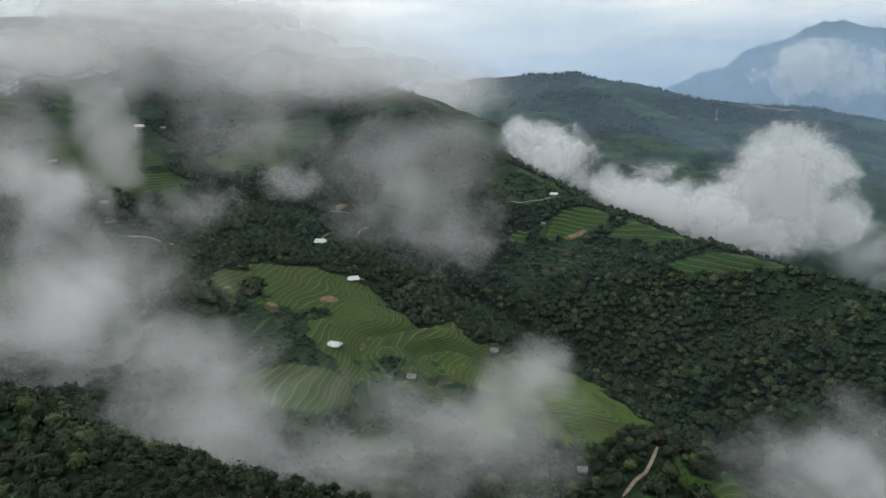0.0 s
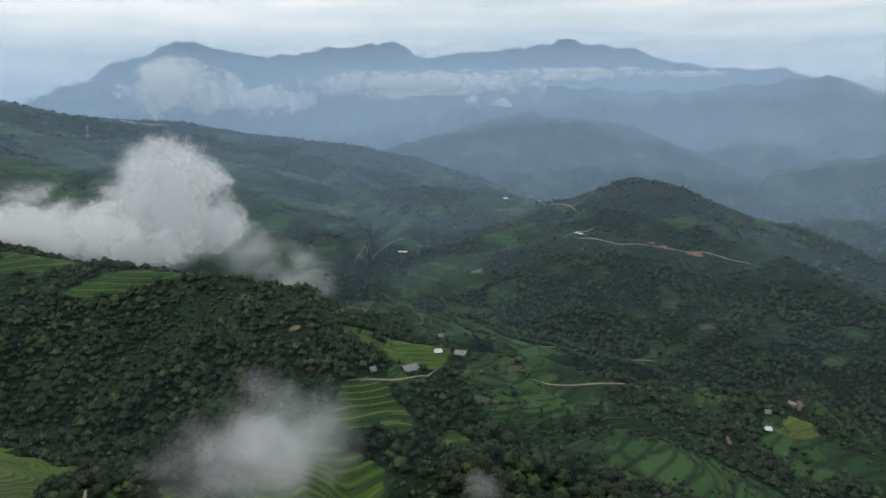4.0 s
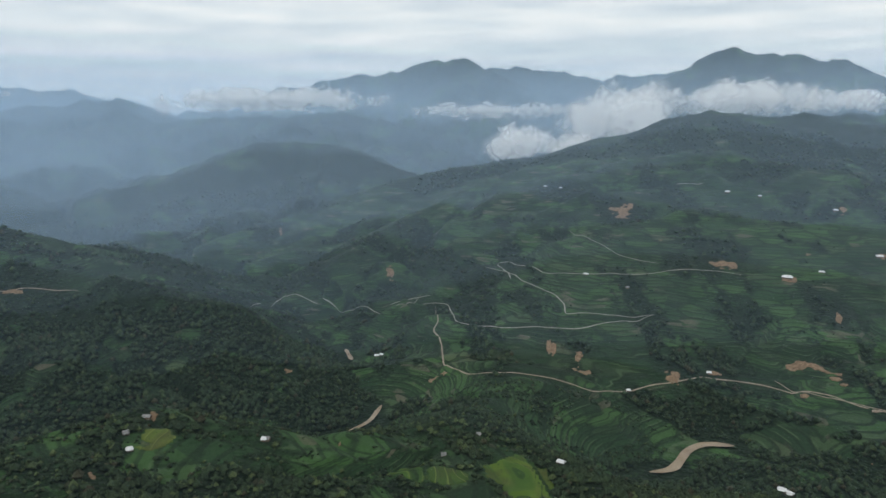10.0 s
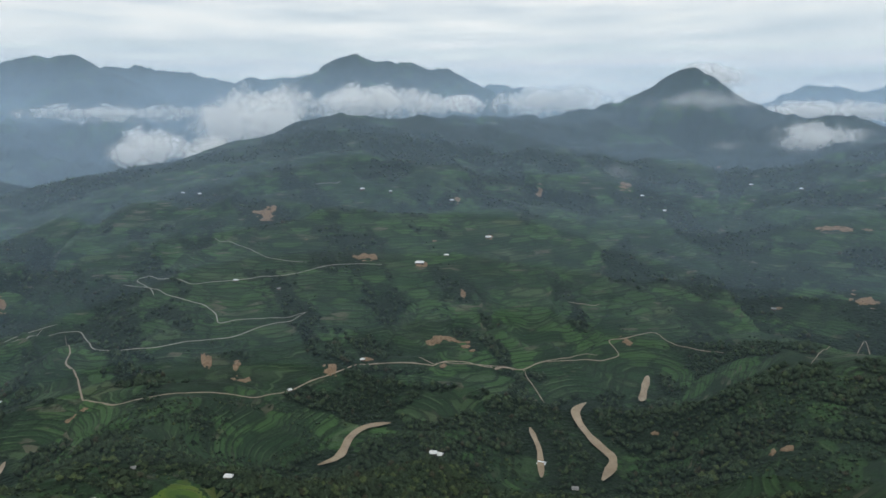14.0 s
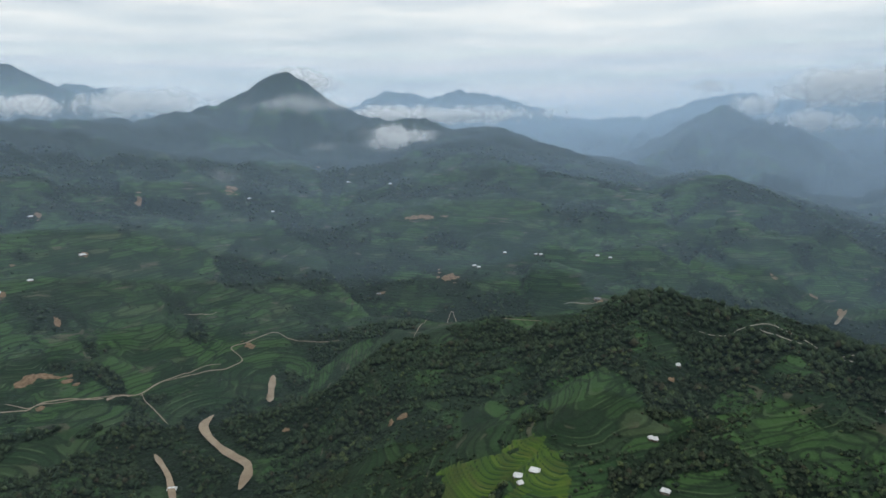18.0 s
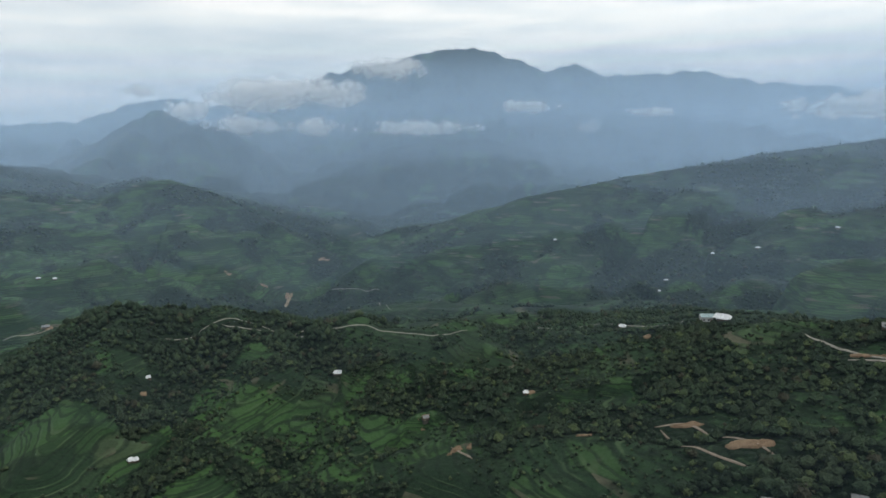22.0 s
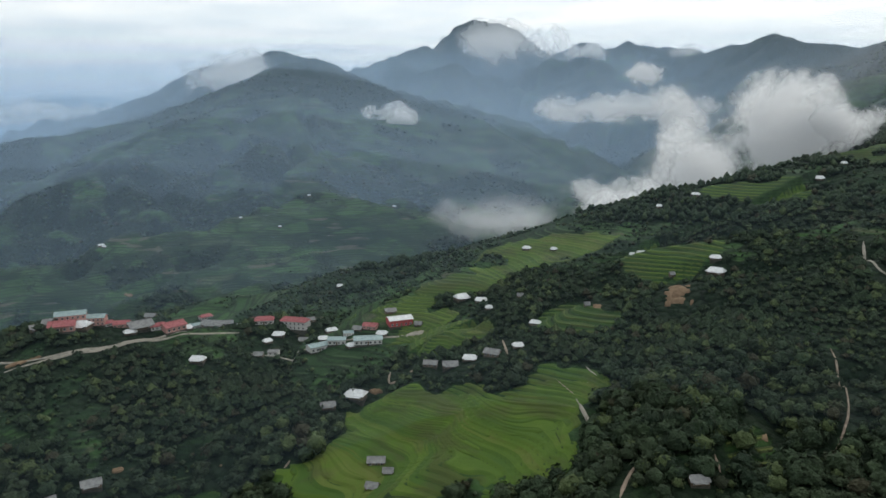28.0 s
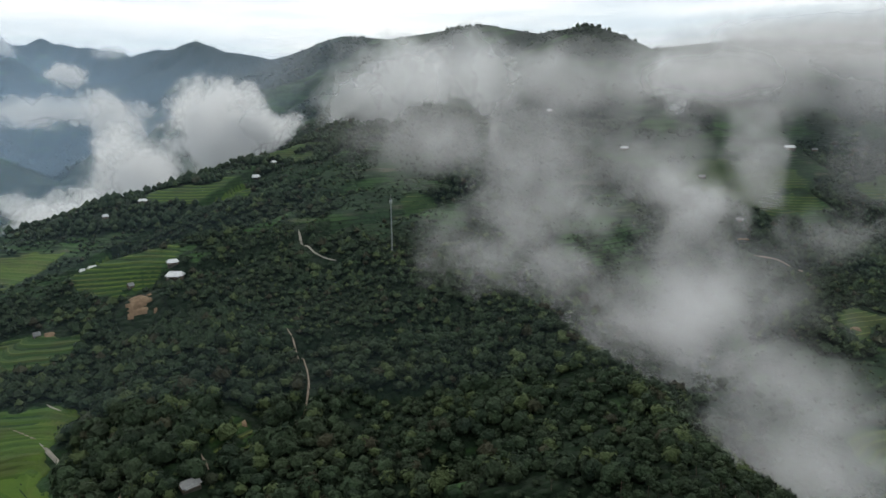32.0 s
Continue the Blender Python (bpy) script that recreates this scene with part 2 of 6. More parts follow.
def make_rice():
    """Rice on terraces: young green to ripening yellow, strip by strip, with darker grassy risers."""
    m, t, b = material("rice_terrace", 0.9)
    at = t.nodes.new("ShaderNodeVertexColor")
    at.layer_name = "land"
    sep = t.nodes.new("ShaderNodeSeparateColor")
    t.links.new(at.outputs[0], sep.inputs[0])
    pos = place_of(t)
    mid, fine = tex(t, "ShaderNodeTexNoise", pos, 0.05, 4, 0.6), tex(t, "ShaderNodeTexNoise", pos, 0.9, 4, 0.7)
    level = math_node(t, "MULTIPLY", sep.outputs[0], 100.0)
    strip = t.nodes.new("ShaderNodeTexWhiteNoise")
    strip.noise_dimensions = "1D"
    t.links.new(math_node(t, "FLOOR", level), strip.inputs["W"])
    tone = math_node(t, "ADD", math_node(t, "ADD", math_node(t, "MULTIPLY", math_node(t, "SUBTRACT", strip.outputs["Value"], 0.5), 0.5), sep.outputs[2]), math_node(t, "MULTIPLY", math_node(t, "SUBTRACT", mid.outputs[0], 0.5), 0.7))
    crop = ramp(t, tone, [(0.0, (0.024, 0.054, 0.010)), (0.4, (0.037, 0.080, 0.010)), (0.75, (0.066, 0.116, 0.011)), (1.0, (0.096, 0.108, 0.024))])
    crop = mix_col(t, at.outputs["Alpha"], mix_col(t, mid.outputs[0], (0.012, 0.026, 0.008), (0.032, 0.050, 0.012)), crop)
    crop = mix_col(t, math_node(t, "MULTIPLY", fine.outputs[0], 0.4), crop, (0.028, 0.060, 0.015))
    patchy = tex(t, "ShaderNodeTexNoise", mapped(t, pos, (0.03, 0.03, 0.2), (2.0, 5.0, 1.0)), 1.0, 4, 0.6)
    crop = mix_col(t, ramp(t, patchy.outputs[0], [(0.48, (0, 0, 0)), (0.62, (0.65, 0.65, 0.65))]), crop, (0.040, 0.046, 0.016))
    bank = ramp(t, math_node(t, "ADD", math_node(t, "FRACT", level), math_node(t, "MULTIPLY", math_node(t, "SUBTRACT", fine.outputs[0], 0.5), 0.2)), [(0.0, (0, 0, 0)), (0.78, (0, 0, 0)), (0.84, (0.42, 0.42, 0.42)), (1.0, (0.36, 0.36, 0.36))])
    rough = mix_col(t, fine.outputs[0], (0.014, 0.026, 0.011), (0.055, 0.058, 0.028))
    # the grassy bund on the lip of each tread, paler and yellower
    lip = ramp(t, math_node(t, "ADD", math_node(t, "FRACT", level), math_node(t, "MULTIPLY", math_node(t, "SUBTRACT", mid.outputs[0], 0.5), 0.2)), [(0.0, (0.62, 0.62, 0.62)), (0.10, (0.5, 0.5, 0.5)), (0.16, (0, 0, 0)), (1.0, (0, 0, 0))])
    edging = math_node(t, "SUBTRACT", 1.15, math_node(t, "MULTIPLY", at.outputs["Alpha"], 0.72))
    col = mix_col(t, math_node(t, "MULTIPLY", bank, edging), crop, rough)
    col = mix_col(t, math_node(t, "MULTIPLY", lip, edging), col, (0.150, 0.175, 0.045))
    col = mix_col(t, sep.outputs[1], col, rough)
    t.links.new(col, b.inputs["Base Color"])
    bump(t, b, fine.outputs[0], 0.5, 0.3)
    return m


def make_water():
    m, t, b = material("muddy_water", 0.25)
    n = tex(t, "ShaderNodeTexNoise", place_of(t), 0.06, 4, 0.6)
    t.links.new(ramp(t, n.outputs[0], [(0.35, (0.185, 0.135, 0.085)), (0.7, (0.26, 0.20, 0.13))]), b.inputs["Base Color"])
    bump(t, b, tex(t, "ShaderNodeTexNoise", place_of(t), 0.8, 3, 0.6).outputs[0], 0.15, 0.2)
    return m


def plain(name, a, c, scale=1.2, rough=0.8, metal=0.0):
    """A surface of two near tones with stains and fine grain."""
    m, t, b = material(name, rough)
    pos = place_of(t)
    n, g = tex(t, "ShaderNodeTexNoise", pos, scale, 5, 0.65), tex(t, "ShaderNodeTexNoise", pos, scale * 9, 3, 0.7)
    col = mix_col(t, ramp(t, n.outputs[0], [(0.35, (0, 0, 0)), (0.68, (1, 1, 1))]), a, c)
    col = mix_col(t, math_node(t, "MULTIPLY", g.outputs[0], 0.25), col, tuple(v * 0.6 for v in a))
    t.links.new(col, b.inputs["Base Color"])
    b.inputs["Metallic"].default_value = metal
    bump(t, b, g.outputs[0], 0.3, 0.03)
    return m


MAT_BARK, MAT_RICE, MAT_WATER = make_bark(), make_rice(), make_water()
MAT_ROAD = plain("concrete_track", (0.19, 0.175, 0.145), (0.34, 0.31, 0.26), 0.3, 0.9)
MAT_STONE = plain("mossy_stone", (0.05, 0.052, 0.040), (0.11, 0.105, 0.085), 0.8, 0.9)
MAT_DIRT = plain("dirt_track", (0.18, 0.14, 0.105), (0.33, 0.265, 0.205), 0.3, 0.95)
MAT_EARTH = plain("cut_earth", (0.125, 0.080, 0.047), (0.23, 0.16, 0.10), 0.25, 0.95)
MAT_WALL_WHITE = plain("plaster_white", (0.46, 0.45, 0.42), (0.62, 0.61, 0.58), 0.6)
MAT_WALL_PINK = plain("plaster_pink", (0.42, 0.22, 0.19), (0.55, 0.32, 0.28), 0.6)
MAT_WALL_RED = plain("painted_red", (0.34, 0.055, 0.06), (0.45, 0.09, 0.09), 0.6)
MAT_WALL_WOOD = plain("weathered_boards", (0.10, 0.075, 0.05), (0.20, 0.155, 0.11), 1.5)
MAT_ROOF_PALE = plain("pale_fibre_cement", (0.52, 0.53, 0.53), (0.74, 0.75, 0.75), 0.5, 0.6)
MAT_ROOF_GREY = plain("grey_fibre_cement", (0.15, 0.15, 0.15), (0.28, 0.28, 0.27), 0.5, 0.7)
MAT_ROOF_RED = plain("red_sheet_roof", (0.23, 0.060, 0.064), (0.36, 0.13, 0.13), 0.5, 0.6)
MAT_ROOF_BLUE = plain("blue_green_sheet_roof", (0.20, 0.27, 0.27), (0.33, 0.41, 0.40), 0.5, 0.5)
MAT_GLASS = plain("dark_window_glass", (0.03, 0.035, 0.04), (0.05, 0.06, 0.07), 1.0, 0.15)
MAT_STEEL = plain("galvanised_steel", (0.40, 0.41, 0.42), (0.55, 0.56, 0.57), 2.0, 0.45, 0.6)


# ---- the ground: one sheet of hills and valleys out to the far ranges ----
# crest lines: name, slope towards the eye, slope beyond, then heading, distance and height along the crest
CRESTS = []
CRESTS.append(("near_ridge", 0.35, 0.7, [
    (-52.8, 560, 284), (-49.3, 500, 294), (-42.3, 400, 289), (-33.0, 290, 279), (-30.3, 262, 280), (-25.8, 220, 284), (-17.4, 150, 302),]))
CRESTS.append(("back_mountain", 0.62, 0.5, [
    (-67.4, 2400, 627), (-62.1, 2200, 578), (-56.5, 2000, 622), (-52.6, 1800, 592), (-45.5, 1550, 592),]))
CRESTS.append(("big_mountain", 0.46, 0.5, [
    (-45.5, 1500, 585), (-41.2, 1450, 560), (-37.4, 1400, 567), (-33.1, 1400, 520), (-25.9, 1400, 531), (-14.9, 1500, 507), (-7.8, 1200, 433),
    (-3.5, 1000, 377), (0.9, 900, 348), (4.5, 800, 318), (9.0, 700, 288), (17.9, 620, 273), (26.9, 560, 266), (32.7, 520, 265), (36.1, 470, 261),
    (39.4, 430, 249),]))
CRESTS.append(("terrace_spur", 0.16, 0.4, [
    (-10.8, 560, 201), (-6.1, 520, 217), (1.6, 480, 226), (5.4, 460, 225), (10.3, 410, 218), (15.6, 370, 213), (18.2, 340, 219),]))
CRESTS.append(("farm_spur", 0.26, 0.6, [
    (39.9, 470, 237), (47.0, 450, 233), (55.2, 470, 220), (58.0, 470, 213), (65.0, 470, 200), (71.2, 460, 183), (79.0, 420, 163),]))
CRESTS.append(("cone_hill", 0.4, 0.45, [
    (40.1, 1650, 180), (46.5, 1500, 209), (52.7, 1400, 200), (59.5, 1350, 195), (63.6, 1300, 255), (65.8, 1300, 247), (68.5, 1250, 190),
    (71.3, 1200, 158), (73.1, 1100, 160), (77.8, 1050, 140), (82.9, 1000, 134), (87.1, 950, 112), (91.6, 880, 85),]))
CRESTS.append(("cone_spur", 0.4, 0.4, [
    (73.1, 1080, 160), (76.9, 950, 120), (82.6, 850, 94), (89.6, 780, 83), (94.1, 720, 76),]))
CRESTS.append(("village_ridge", 0.36, 0.4, [
    (2.7, 2000, 419), (10.6, 1900, 431), (14.0, 1900, 404), (15.2, 1900, 401), (20.0, 1900, 358), (27.7, 2000, 330), (33.0, 2000, 298),
    (40.2, 2000, 265), (45.6, 2000, 227), (50.0, 1900, 178), (53.5, 1800, 151),]))
CRESTS.append(("hump", 0.4, 0.4, [
    (44.9, 2600, 222), (50.7, 2700, 286), (53.9, 2700, 323), (58.9, 2700, 310), (64.1, 2600, 239), (68.6, 2400, 173),]))
CRESTS.append(("hazy_ridge", 0.4, 0.4, [
    (64.1, 3100, 233), (72.2, 3200, 338), (75.4, 3300, 360), (84.2, 3400, 385), (92.5, 3400, 397),]))
CRESTS.append(("hazy_spur", 0.4, 0.4, [
    (78.6, 2100, 150), (82.1, 2300, 239), (85.5, 2400, 307), (90.6, 2400, 300), (95.9, 2200, 238),]))
CRESTS.append(("mid_range", 0.45, 0.4, [
    (40.8, 3600, 370), (46.0, 3600, 392), (50.2, 3700, 436), (55.7, 3700, 431), (62.5, 3700, 401), (68.7, 3700, 415), (75.8, 3700, 470),
    (78.5, 3700, 413),]))
CRESTS.append(("cloud_ridge", 0.5, 0.4, [
    (80.3, 3900, 404), (85.4, 3900, 441), (91.2, 3900, 439), (94.3, 3900, 480), (98.1, 3900, 423),]))
CRESTS.append(("far_range", 0.55, 0.5, [
    (24.8, 4500, 610), (28.2, 4500, 708), (30.9, 4500, 647), (32.2, 4500, 647), (33.9, 4500, 606), (39.7, 4500, 680), (43.6, 4500, 708),
    (45.7, 4500, 609), (49.1, 4500, 635), (52.8, 4500, 665), (56.7, 4500, 705), (60.8, 4500, 675), (63.3, 4500, 642), (66.4, 4500, 570),
    (68.7, 4500, 546), (73.1, 4500, 521), (76.7, 4500, 451),]))
CRESTS.append(("far_range", 0.55, 0.5, [
    (87.5, 4300, 541), (93.4, 4300, 611), (97.9, 4300, 663), (102.0, 4300, 708), (104.4, 4300, 603), (106.2, 4300, 537), (108.9, 4300, 437),]))
CRESTS.append(("far_range", 0.55, 0.5, [
    (104.0, 4700, 676), (106.2, 4700, 685), (110.5, 4700, 634), (112.7, 4700, 579), (114.8, 4700, 628), (118.0, 4700, 640),]))
CRESTS.append(("far_peak", 0.6, 0.5, [
    (118.1, 4000, 550), (120.8, 4000, 692), (122.1, 4000, 707), (124.7, 4000, 680), (129.1, 4000, 623), (132.7, 4000, 484),]))
CRESTS.append(("far_peak", 0.6, 0.5, [
    (132.5, 4700, 581), (134.0, 4700, 569), (137.1, 4700, 520),]))
CRESTS.append(("long_slope", 0.31, 0.45, [
    (82.9, 1700, 119), (89.5, 1900, 152), (96.3, 2000, 215), (103.1, 2100, 254), (109.8, 2150, 286), (115.0, 2200, 342), (118.2, 2200, 381),
    (120.8, 2200, 403), (124.1, 2250, 386), (126.0, 2300, 384), (132.7, 2400, 394), (136.7, 2500, 383), (140.6, 2600, 402), (143.6, 2700, 401),
    (148.1, 2800, 399), (152.0, 2700, 389), (154.6, 2600, 382), (158.8, 2500, 371), (160.0, 2400, 356), (164.5, 2300, 359), (167.2, 2200, 310),
    (170.4, 2100, 254), (174.3, 2000, 219), (176.4, 2000, 220), (180.1, 2000, 249), (183.7, 1950, 217), (188.3, 1900, 186), (190.6, 1850, 137),]))
CRESTS.append(("slope_peak", 0.9, 0.7, [
    (140.2, 2650, 398), (142.7, 2700, 431), (144.8, 2700, 484), (146.4, 2700, 517), (147.9, 2700, 548), (149.5, 2700, 512), (151.1, 2700, 465),
    (152.7, 2700, 423), (154.6, 2700, 388),]))
CRESTS.append(("dome_ridge", 0.3, 0.62, [
    (164.0, 850, 57), (168.8, 800, 125), (171.7, 780, 163), (174.5, 760, 192), (177.8, 740, 209), (181.5, 720, 216), (184.7, 700, 203),
    (192.0, 690, 196), (197.8, 620, 209), (210.2, 600, 213), (217.7, 580, 224), (224.2, 560, 239), (230.5, 550, 255), (237.5, 540, 264),
    (238.8, 520, 269), (246.1, 510, 258), (251.1, 530, 248), (255.6, 560, 248), (259.3, 600, 242), (264.8, 640, 247), (270.9, 680, 266),
    (277.7, 700, 277), (281.3, 720, 283), (287.5, 720, 311), (291.3, 720, 337), (294.5, 740, 363), (298.3, 760, 372), (301.0, 850, 383),
    (305.4, 1000, 445), (309.8, 1200, 498),]))
CRESTS.append(("misty_slope", 0.42, 0.45, [
    (-152.4, 1500, 192), (-149.7, 1550, 228), (-141.9, 1700, 265), (-136.1, 1750, 290), (-131.8, 1800, 315), (-122.5, 1900, 363),
    (-119.9, 2000, 369), (-114.6, 2050, 416), (-109.2, 2100, 484), (-107.4, 2100, 494), (-105.7, 2150, 536), (-104.0, 2200, 572),
    (-101.0, 2200, 565), (-100.2, 2250, 543), (-98.0, 2100, 438), (-95.9, 1900, 375), (-93.2, 1700, 283), (-90.0, 1500, 211),]))
CRESTS.append(("misty_peak", 0.55, 0.5, [
    (-114.6, 2700, 425), (-112.1, 2700, 511), (-110.1, 2700, 579), (-107.2, 2700, 596), (-105.1, 2700, 650), (-101.9, 2700, 609),]))
CRESTS.append(("crag", 0.6, 0.5, [
    (-100.2, 3200, 604), (-98.0, 3200, 628), (-95.7, 3200, 676), (-93.3, 3200, 719), (-91.8, 3200, 687), (-85.2, 3200, 694), (-82.6, 3200, 686),
    (-80.9, 3200, 724), (-80.0, 3200, 676), (-77.9, 3200, 707), (-76.3, 3200, 686), (-72.3, 2800, 629), (-67.8, 2600, 653),]))
CRESTS.append(("far_range", 0.55, 0.5, [
    (-174.6, 4600, 460), (-168.4, 4600, 600), (-164.0, 4600, 686), (-160.0, 4600, 752), (-154.5, 4600, 819), (-152.8, 4600, 799),
    (-148.7, 4600, 675), (-146.4, 4600, 712), (-143.6, 4600, 641), (-137.6, 4600, 658), (-130.7, 4600, 566), (-124.6, 4600, 509),
    (-120.2, 4600, 536), (-115.3, 4600, 528),]))
CRESTS.append(("crag_top", 1.5, 1.2, [
    (-91.9, 3180, 680), (-91.3, 3180, 773), (-90.7, 3180, 803), (-89.1, 3180, 820), (-87.6, 3180, 801), (-86.5, 3180, 776), (-85.6, 3180, 736),
    (-84.7, 3180, 710),]))
CRESTS.append(("far_cone", 0.7, 0.6, [
    (174.2, 3080, 217), (178.3, 3080, 334), (181.6, 3080, 428), (186.0, 3080, 346), (189.1, 3080, 230),]))
CRESTS.append(("far_range", 0.55, 0.5, [
    (154.3, 4750, 489), (156.0, 4750, 540), (159.6, 4750, 505), (161.4, 4750, 541), (164.5, 4750, 520), (167.2, 4750, 453),]))
CRESTS.append(("far_floor", 0.3, 0.3, [
    (156.4, 4300, 396), (163.2, 4300, 360), (169.8, 4300, 358), (176.2, 4300, 372), (179.1, 4300, 387),]))
CRESTS.append(("far_peak", 0.6, 0.5, [
    (179.2, 4600, 437), (180.6, 4600, 496), (183.3, 4600, 522), (185.2, 4600, 465),]))
CRESTS.append(("foothill", 0.4, 0.4, [
    (-165.7, 2600, 187), (-162.1, 2700, 233), (-158.1, 2800, 304), (-153.3, 2800, 305), (-149.1, 2800, 265), (-145.1, 2700, 212),]))
CRESTS.append(("foothill", 0.4, 0.4, [
    (-173.8, 3700, 319), (-166.6, 3700, 317), (-157.7, 3700, 331), (-145.3, 3700, 413), (-136.1, 3700, 410), (-128.0, 3700, 419),
    (-122.6, 3700, 345),]))
CRESTS.append(("green_dome", 0.4, 0.6, [
    (158.8, 450, 139), (162.3, 500, 143), (165.7, 520, 143), (168.7, 520, 124),]))
CRESTS.append(("terrace_hill", 0.24, 0.6, [
    (90.9, 450, 147), (95.9, 520, 135), (105.7, 540, 126), (108.1, 540, 129), (111.0, 520, 132), (113.5, 470, 136),]))
CRESTS.append(("cone_face", 0.55, 0.55, [
    (60.9, 1270, 222), (59.2, 1180, 185), (56.8, 1090, 154), (54.5, 980, 128), (52.3, 870, 115)]))
CRESTS.append(("cone_face", 0.55, 0.55, [
    (64.6, 1290, 249), (64.2, 1180, 180), (62.7, 1080, 130), (60.7, 960, 99), (59.0, 860, 86)]))
CRESTS.append(("second_hill", 0.5, 0.5, [
    (71.4, 1130, 156), (74.2, 1080, 177), (77.9, 1020, 148), (82.6, 980, 138), (87.3, 940, 120), (91.0, 900, 96)]))
CRESTS.append(("second_face", 0.55, 0.55, [
    (74.3, 1075, 176), (73.9, 980, 138), (72.7, 880, 112), (70.2, 800, 98)]))
CRESTS.append(("second_face", 0.55, 0.55, [
    (82.9, 975, 138), (82.2, 880, 112), (82.7, 810, 93), (84.2, 740, 81)]))
CRESTS.append(("left_shoulder", 0.5, 0.5, [
    (37.6, 1700, 171), (43.1, 1600, 190), (46.8, 1500, 210), (51.3, 1430, 200), (55.7, 1370, 196), (60.0, 1320, 209)]))
CRESTS.append(("left_face", 0.5, 0.5, [
    (46.8, 1495, 208), (45.0, 1300, 161), (43.1, 1150, 131), (41.7, 1000, 115)]))
CRESTS.append(("left_face", 0.5, 0.5, [
    (55.5, 1370, 196), (54.1, 1230, 148), (52.5, 1080, 106), (50.7, 930, 90)]))
CRESTS.append(("ridge_face", 0.45, 0.45, [
    (26.0, 1900, 327), (29.7, 1700, 256), (34.0, 1500, 187), (37.5, 1300, 129)]))
CRESTS.append(("ridge_face", 0.45, 0.45, [
    (35.0, 1950, 289), (39.5, 1700, 225), (43.6, 1480, 176)]))
CRESTS.append(("slope_spur", 0.5, 0.5, [
    (120.8, 2150, 388), (115.1, 1800, 274), (108.9, 1500, 199), (104.3, 1300, 140), (101.5, 1180, 95), (99.5, 1010, 71)]))
CRESTS.append(("slope_spur", 0.45, 0.45, [
    (108.8, 2050, 271), (102.5, 1800, 216), (96.0, 1500, 165), (91.4, 1300, 127), (87.2, 1150, 93)]))
CRESTS.append(("slope_spur", 0.5, 0.5, [
    (125.1, 2500, 383), (127.7, 1850, 213), (130.0, 1450, 123), (131.4, 1150, 64), (132.3, 1000, 39)]))
CRESTS.append(("slope_spur", 0.5, 0.5, [
    (136.7, 2600, 349), (138.6, 1850, 198), (140.1, 1450, 115), (141.6, 1170, 65), (142.6, 1020, 40)]))
CRESTS.append(("slope_spur", 0.5, 0.5, [
    (152.2, 2650, 383), (151.2, 1950, 220), (150.7, 1560, 130), (148.3, 1380, 95)]))
CRESTS.append(("slope_spur", 0.5, 0.5, [
    (160.3, 2500, 323), (158.5, 1900, 192), (157.2, 1500, 114), (155.8, 1270, 73), (154.8, 1100, 51)]))
CRESTS.append(("slope_spur", 0.5, 0.5, [
    (165.6, 2400, 335), (166.6, 1850, 214), (167.6, 1480, 135), (168.7, 1220, 93)]))
CRESTS.append(("end_hill", 0.5, 0.5, [
    (171.2, 2050, 232), (175.6, 1950, 221), (179.9, 1900, 245), (-178.3, 1870, 252), (-175.7, 1820, 223), (-172.1, 1700, 179), (-168.5, 1550, 134)]))
CRESTS.append(("end_face", 0.5, 0.5, [
    (-178.8, 1870, 249), (179.7, 1600, 159), (179.2, 1400, 111)]))
CRESTS.append(("misty_face", 0.5, 0.5, [
    (-150.6, 1650, 200), (-149.6, 1450, 162), (-150.6, 1250, 129), (-153.2, 1100, 115)]))
CRESTS.append(("misty_face", 0.5, 0.5, [
    (-139.5, 1800, 249), (-137.8, 1500, 188), (-137.0, 1300, 152), (-136.1, 1130, 128)]))
CRESTS.append(("misty_face", 0.5, 0.5, [
    (-126.4, 1950, 314), (-125.9, 1600, 221), (-126.8, 1330, 165), (-127.7, 1170, 135)]))
CRESTS.append(("misty_face", 0.5, 0.5, [
    (-115.4, 2050, 387), (-115.3, 1700, 267), (-115.5, 1400, 192), (-116.7, 1200, 153)]))
CRESTS.append(("misty_face", 0.5, 0.5, [
    (-105.3, 2150, 500), (-100.8, 1800, 347), (-96.9, 1500, 260), (-94.2, 1300, 205)]))
CRESTS.append(("misty_face", 0.5, 0.5, [
    (-114.8, 2050, 391), (-112.0, 1650, 271), (-109.8, 1300, 196), (-108.7, 1130, 150)]))
CRESTS.append(("gorge_face", 0.5, 0.5, [
    (-91.3, 2900, 620), (-89.1, 2400, 417), (-87.7, 1900, 280), (-88.6, 1550, 216)]))
CRESTS.append(("gorge_face", 0.5, 0.5, [
    (-80.0, 2800, 603), (-80.3, 2300, 413), (-81.9, 1850, 298), (-84.1, 1500, 235)]))
CRESTS.append(("dome_face", 0.5, 0.5, [
    (178.6, 720, 223), (175.8, 620, 204), (173.4, 545, 194), (171.4, 480, 188)]))
CRESTS.append(("dome_face", 0.5, 0.5, [
    (-175.1, 700, 218), (-171.4, 590, 200), (-174.3, 520, 188), (-178.3, 455, 180)]))
CRESTS.append(("dome_face", 0.5, 0.5, [
    (-163.8, 640, 215), (-161.9, 545, 201), (-162.8, 475, 188), (-165.2, 420, 177)]))
CRESTS.append(("dome_face", 0.5, 0.5, [
    (-155.4, 610, 219), (-151.2, 520, 212), (-151.5, 450, 202), (-153.1, 410, 189)]))
CRESTS.append(("dome_face", 0.5, 0.5, [
    (-138.1, 570, 215), (-135.9, 490, 206), (-140.3, 420, 199)]))
RIVER_Z = 60.0


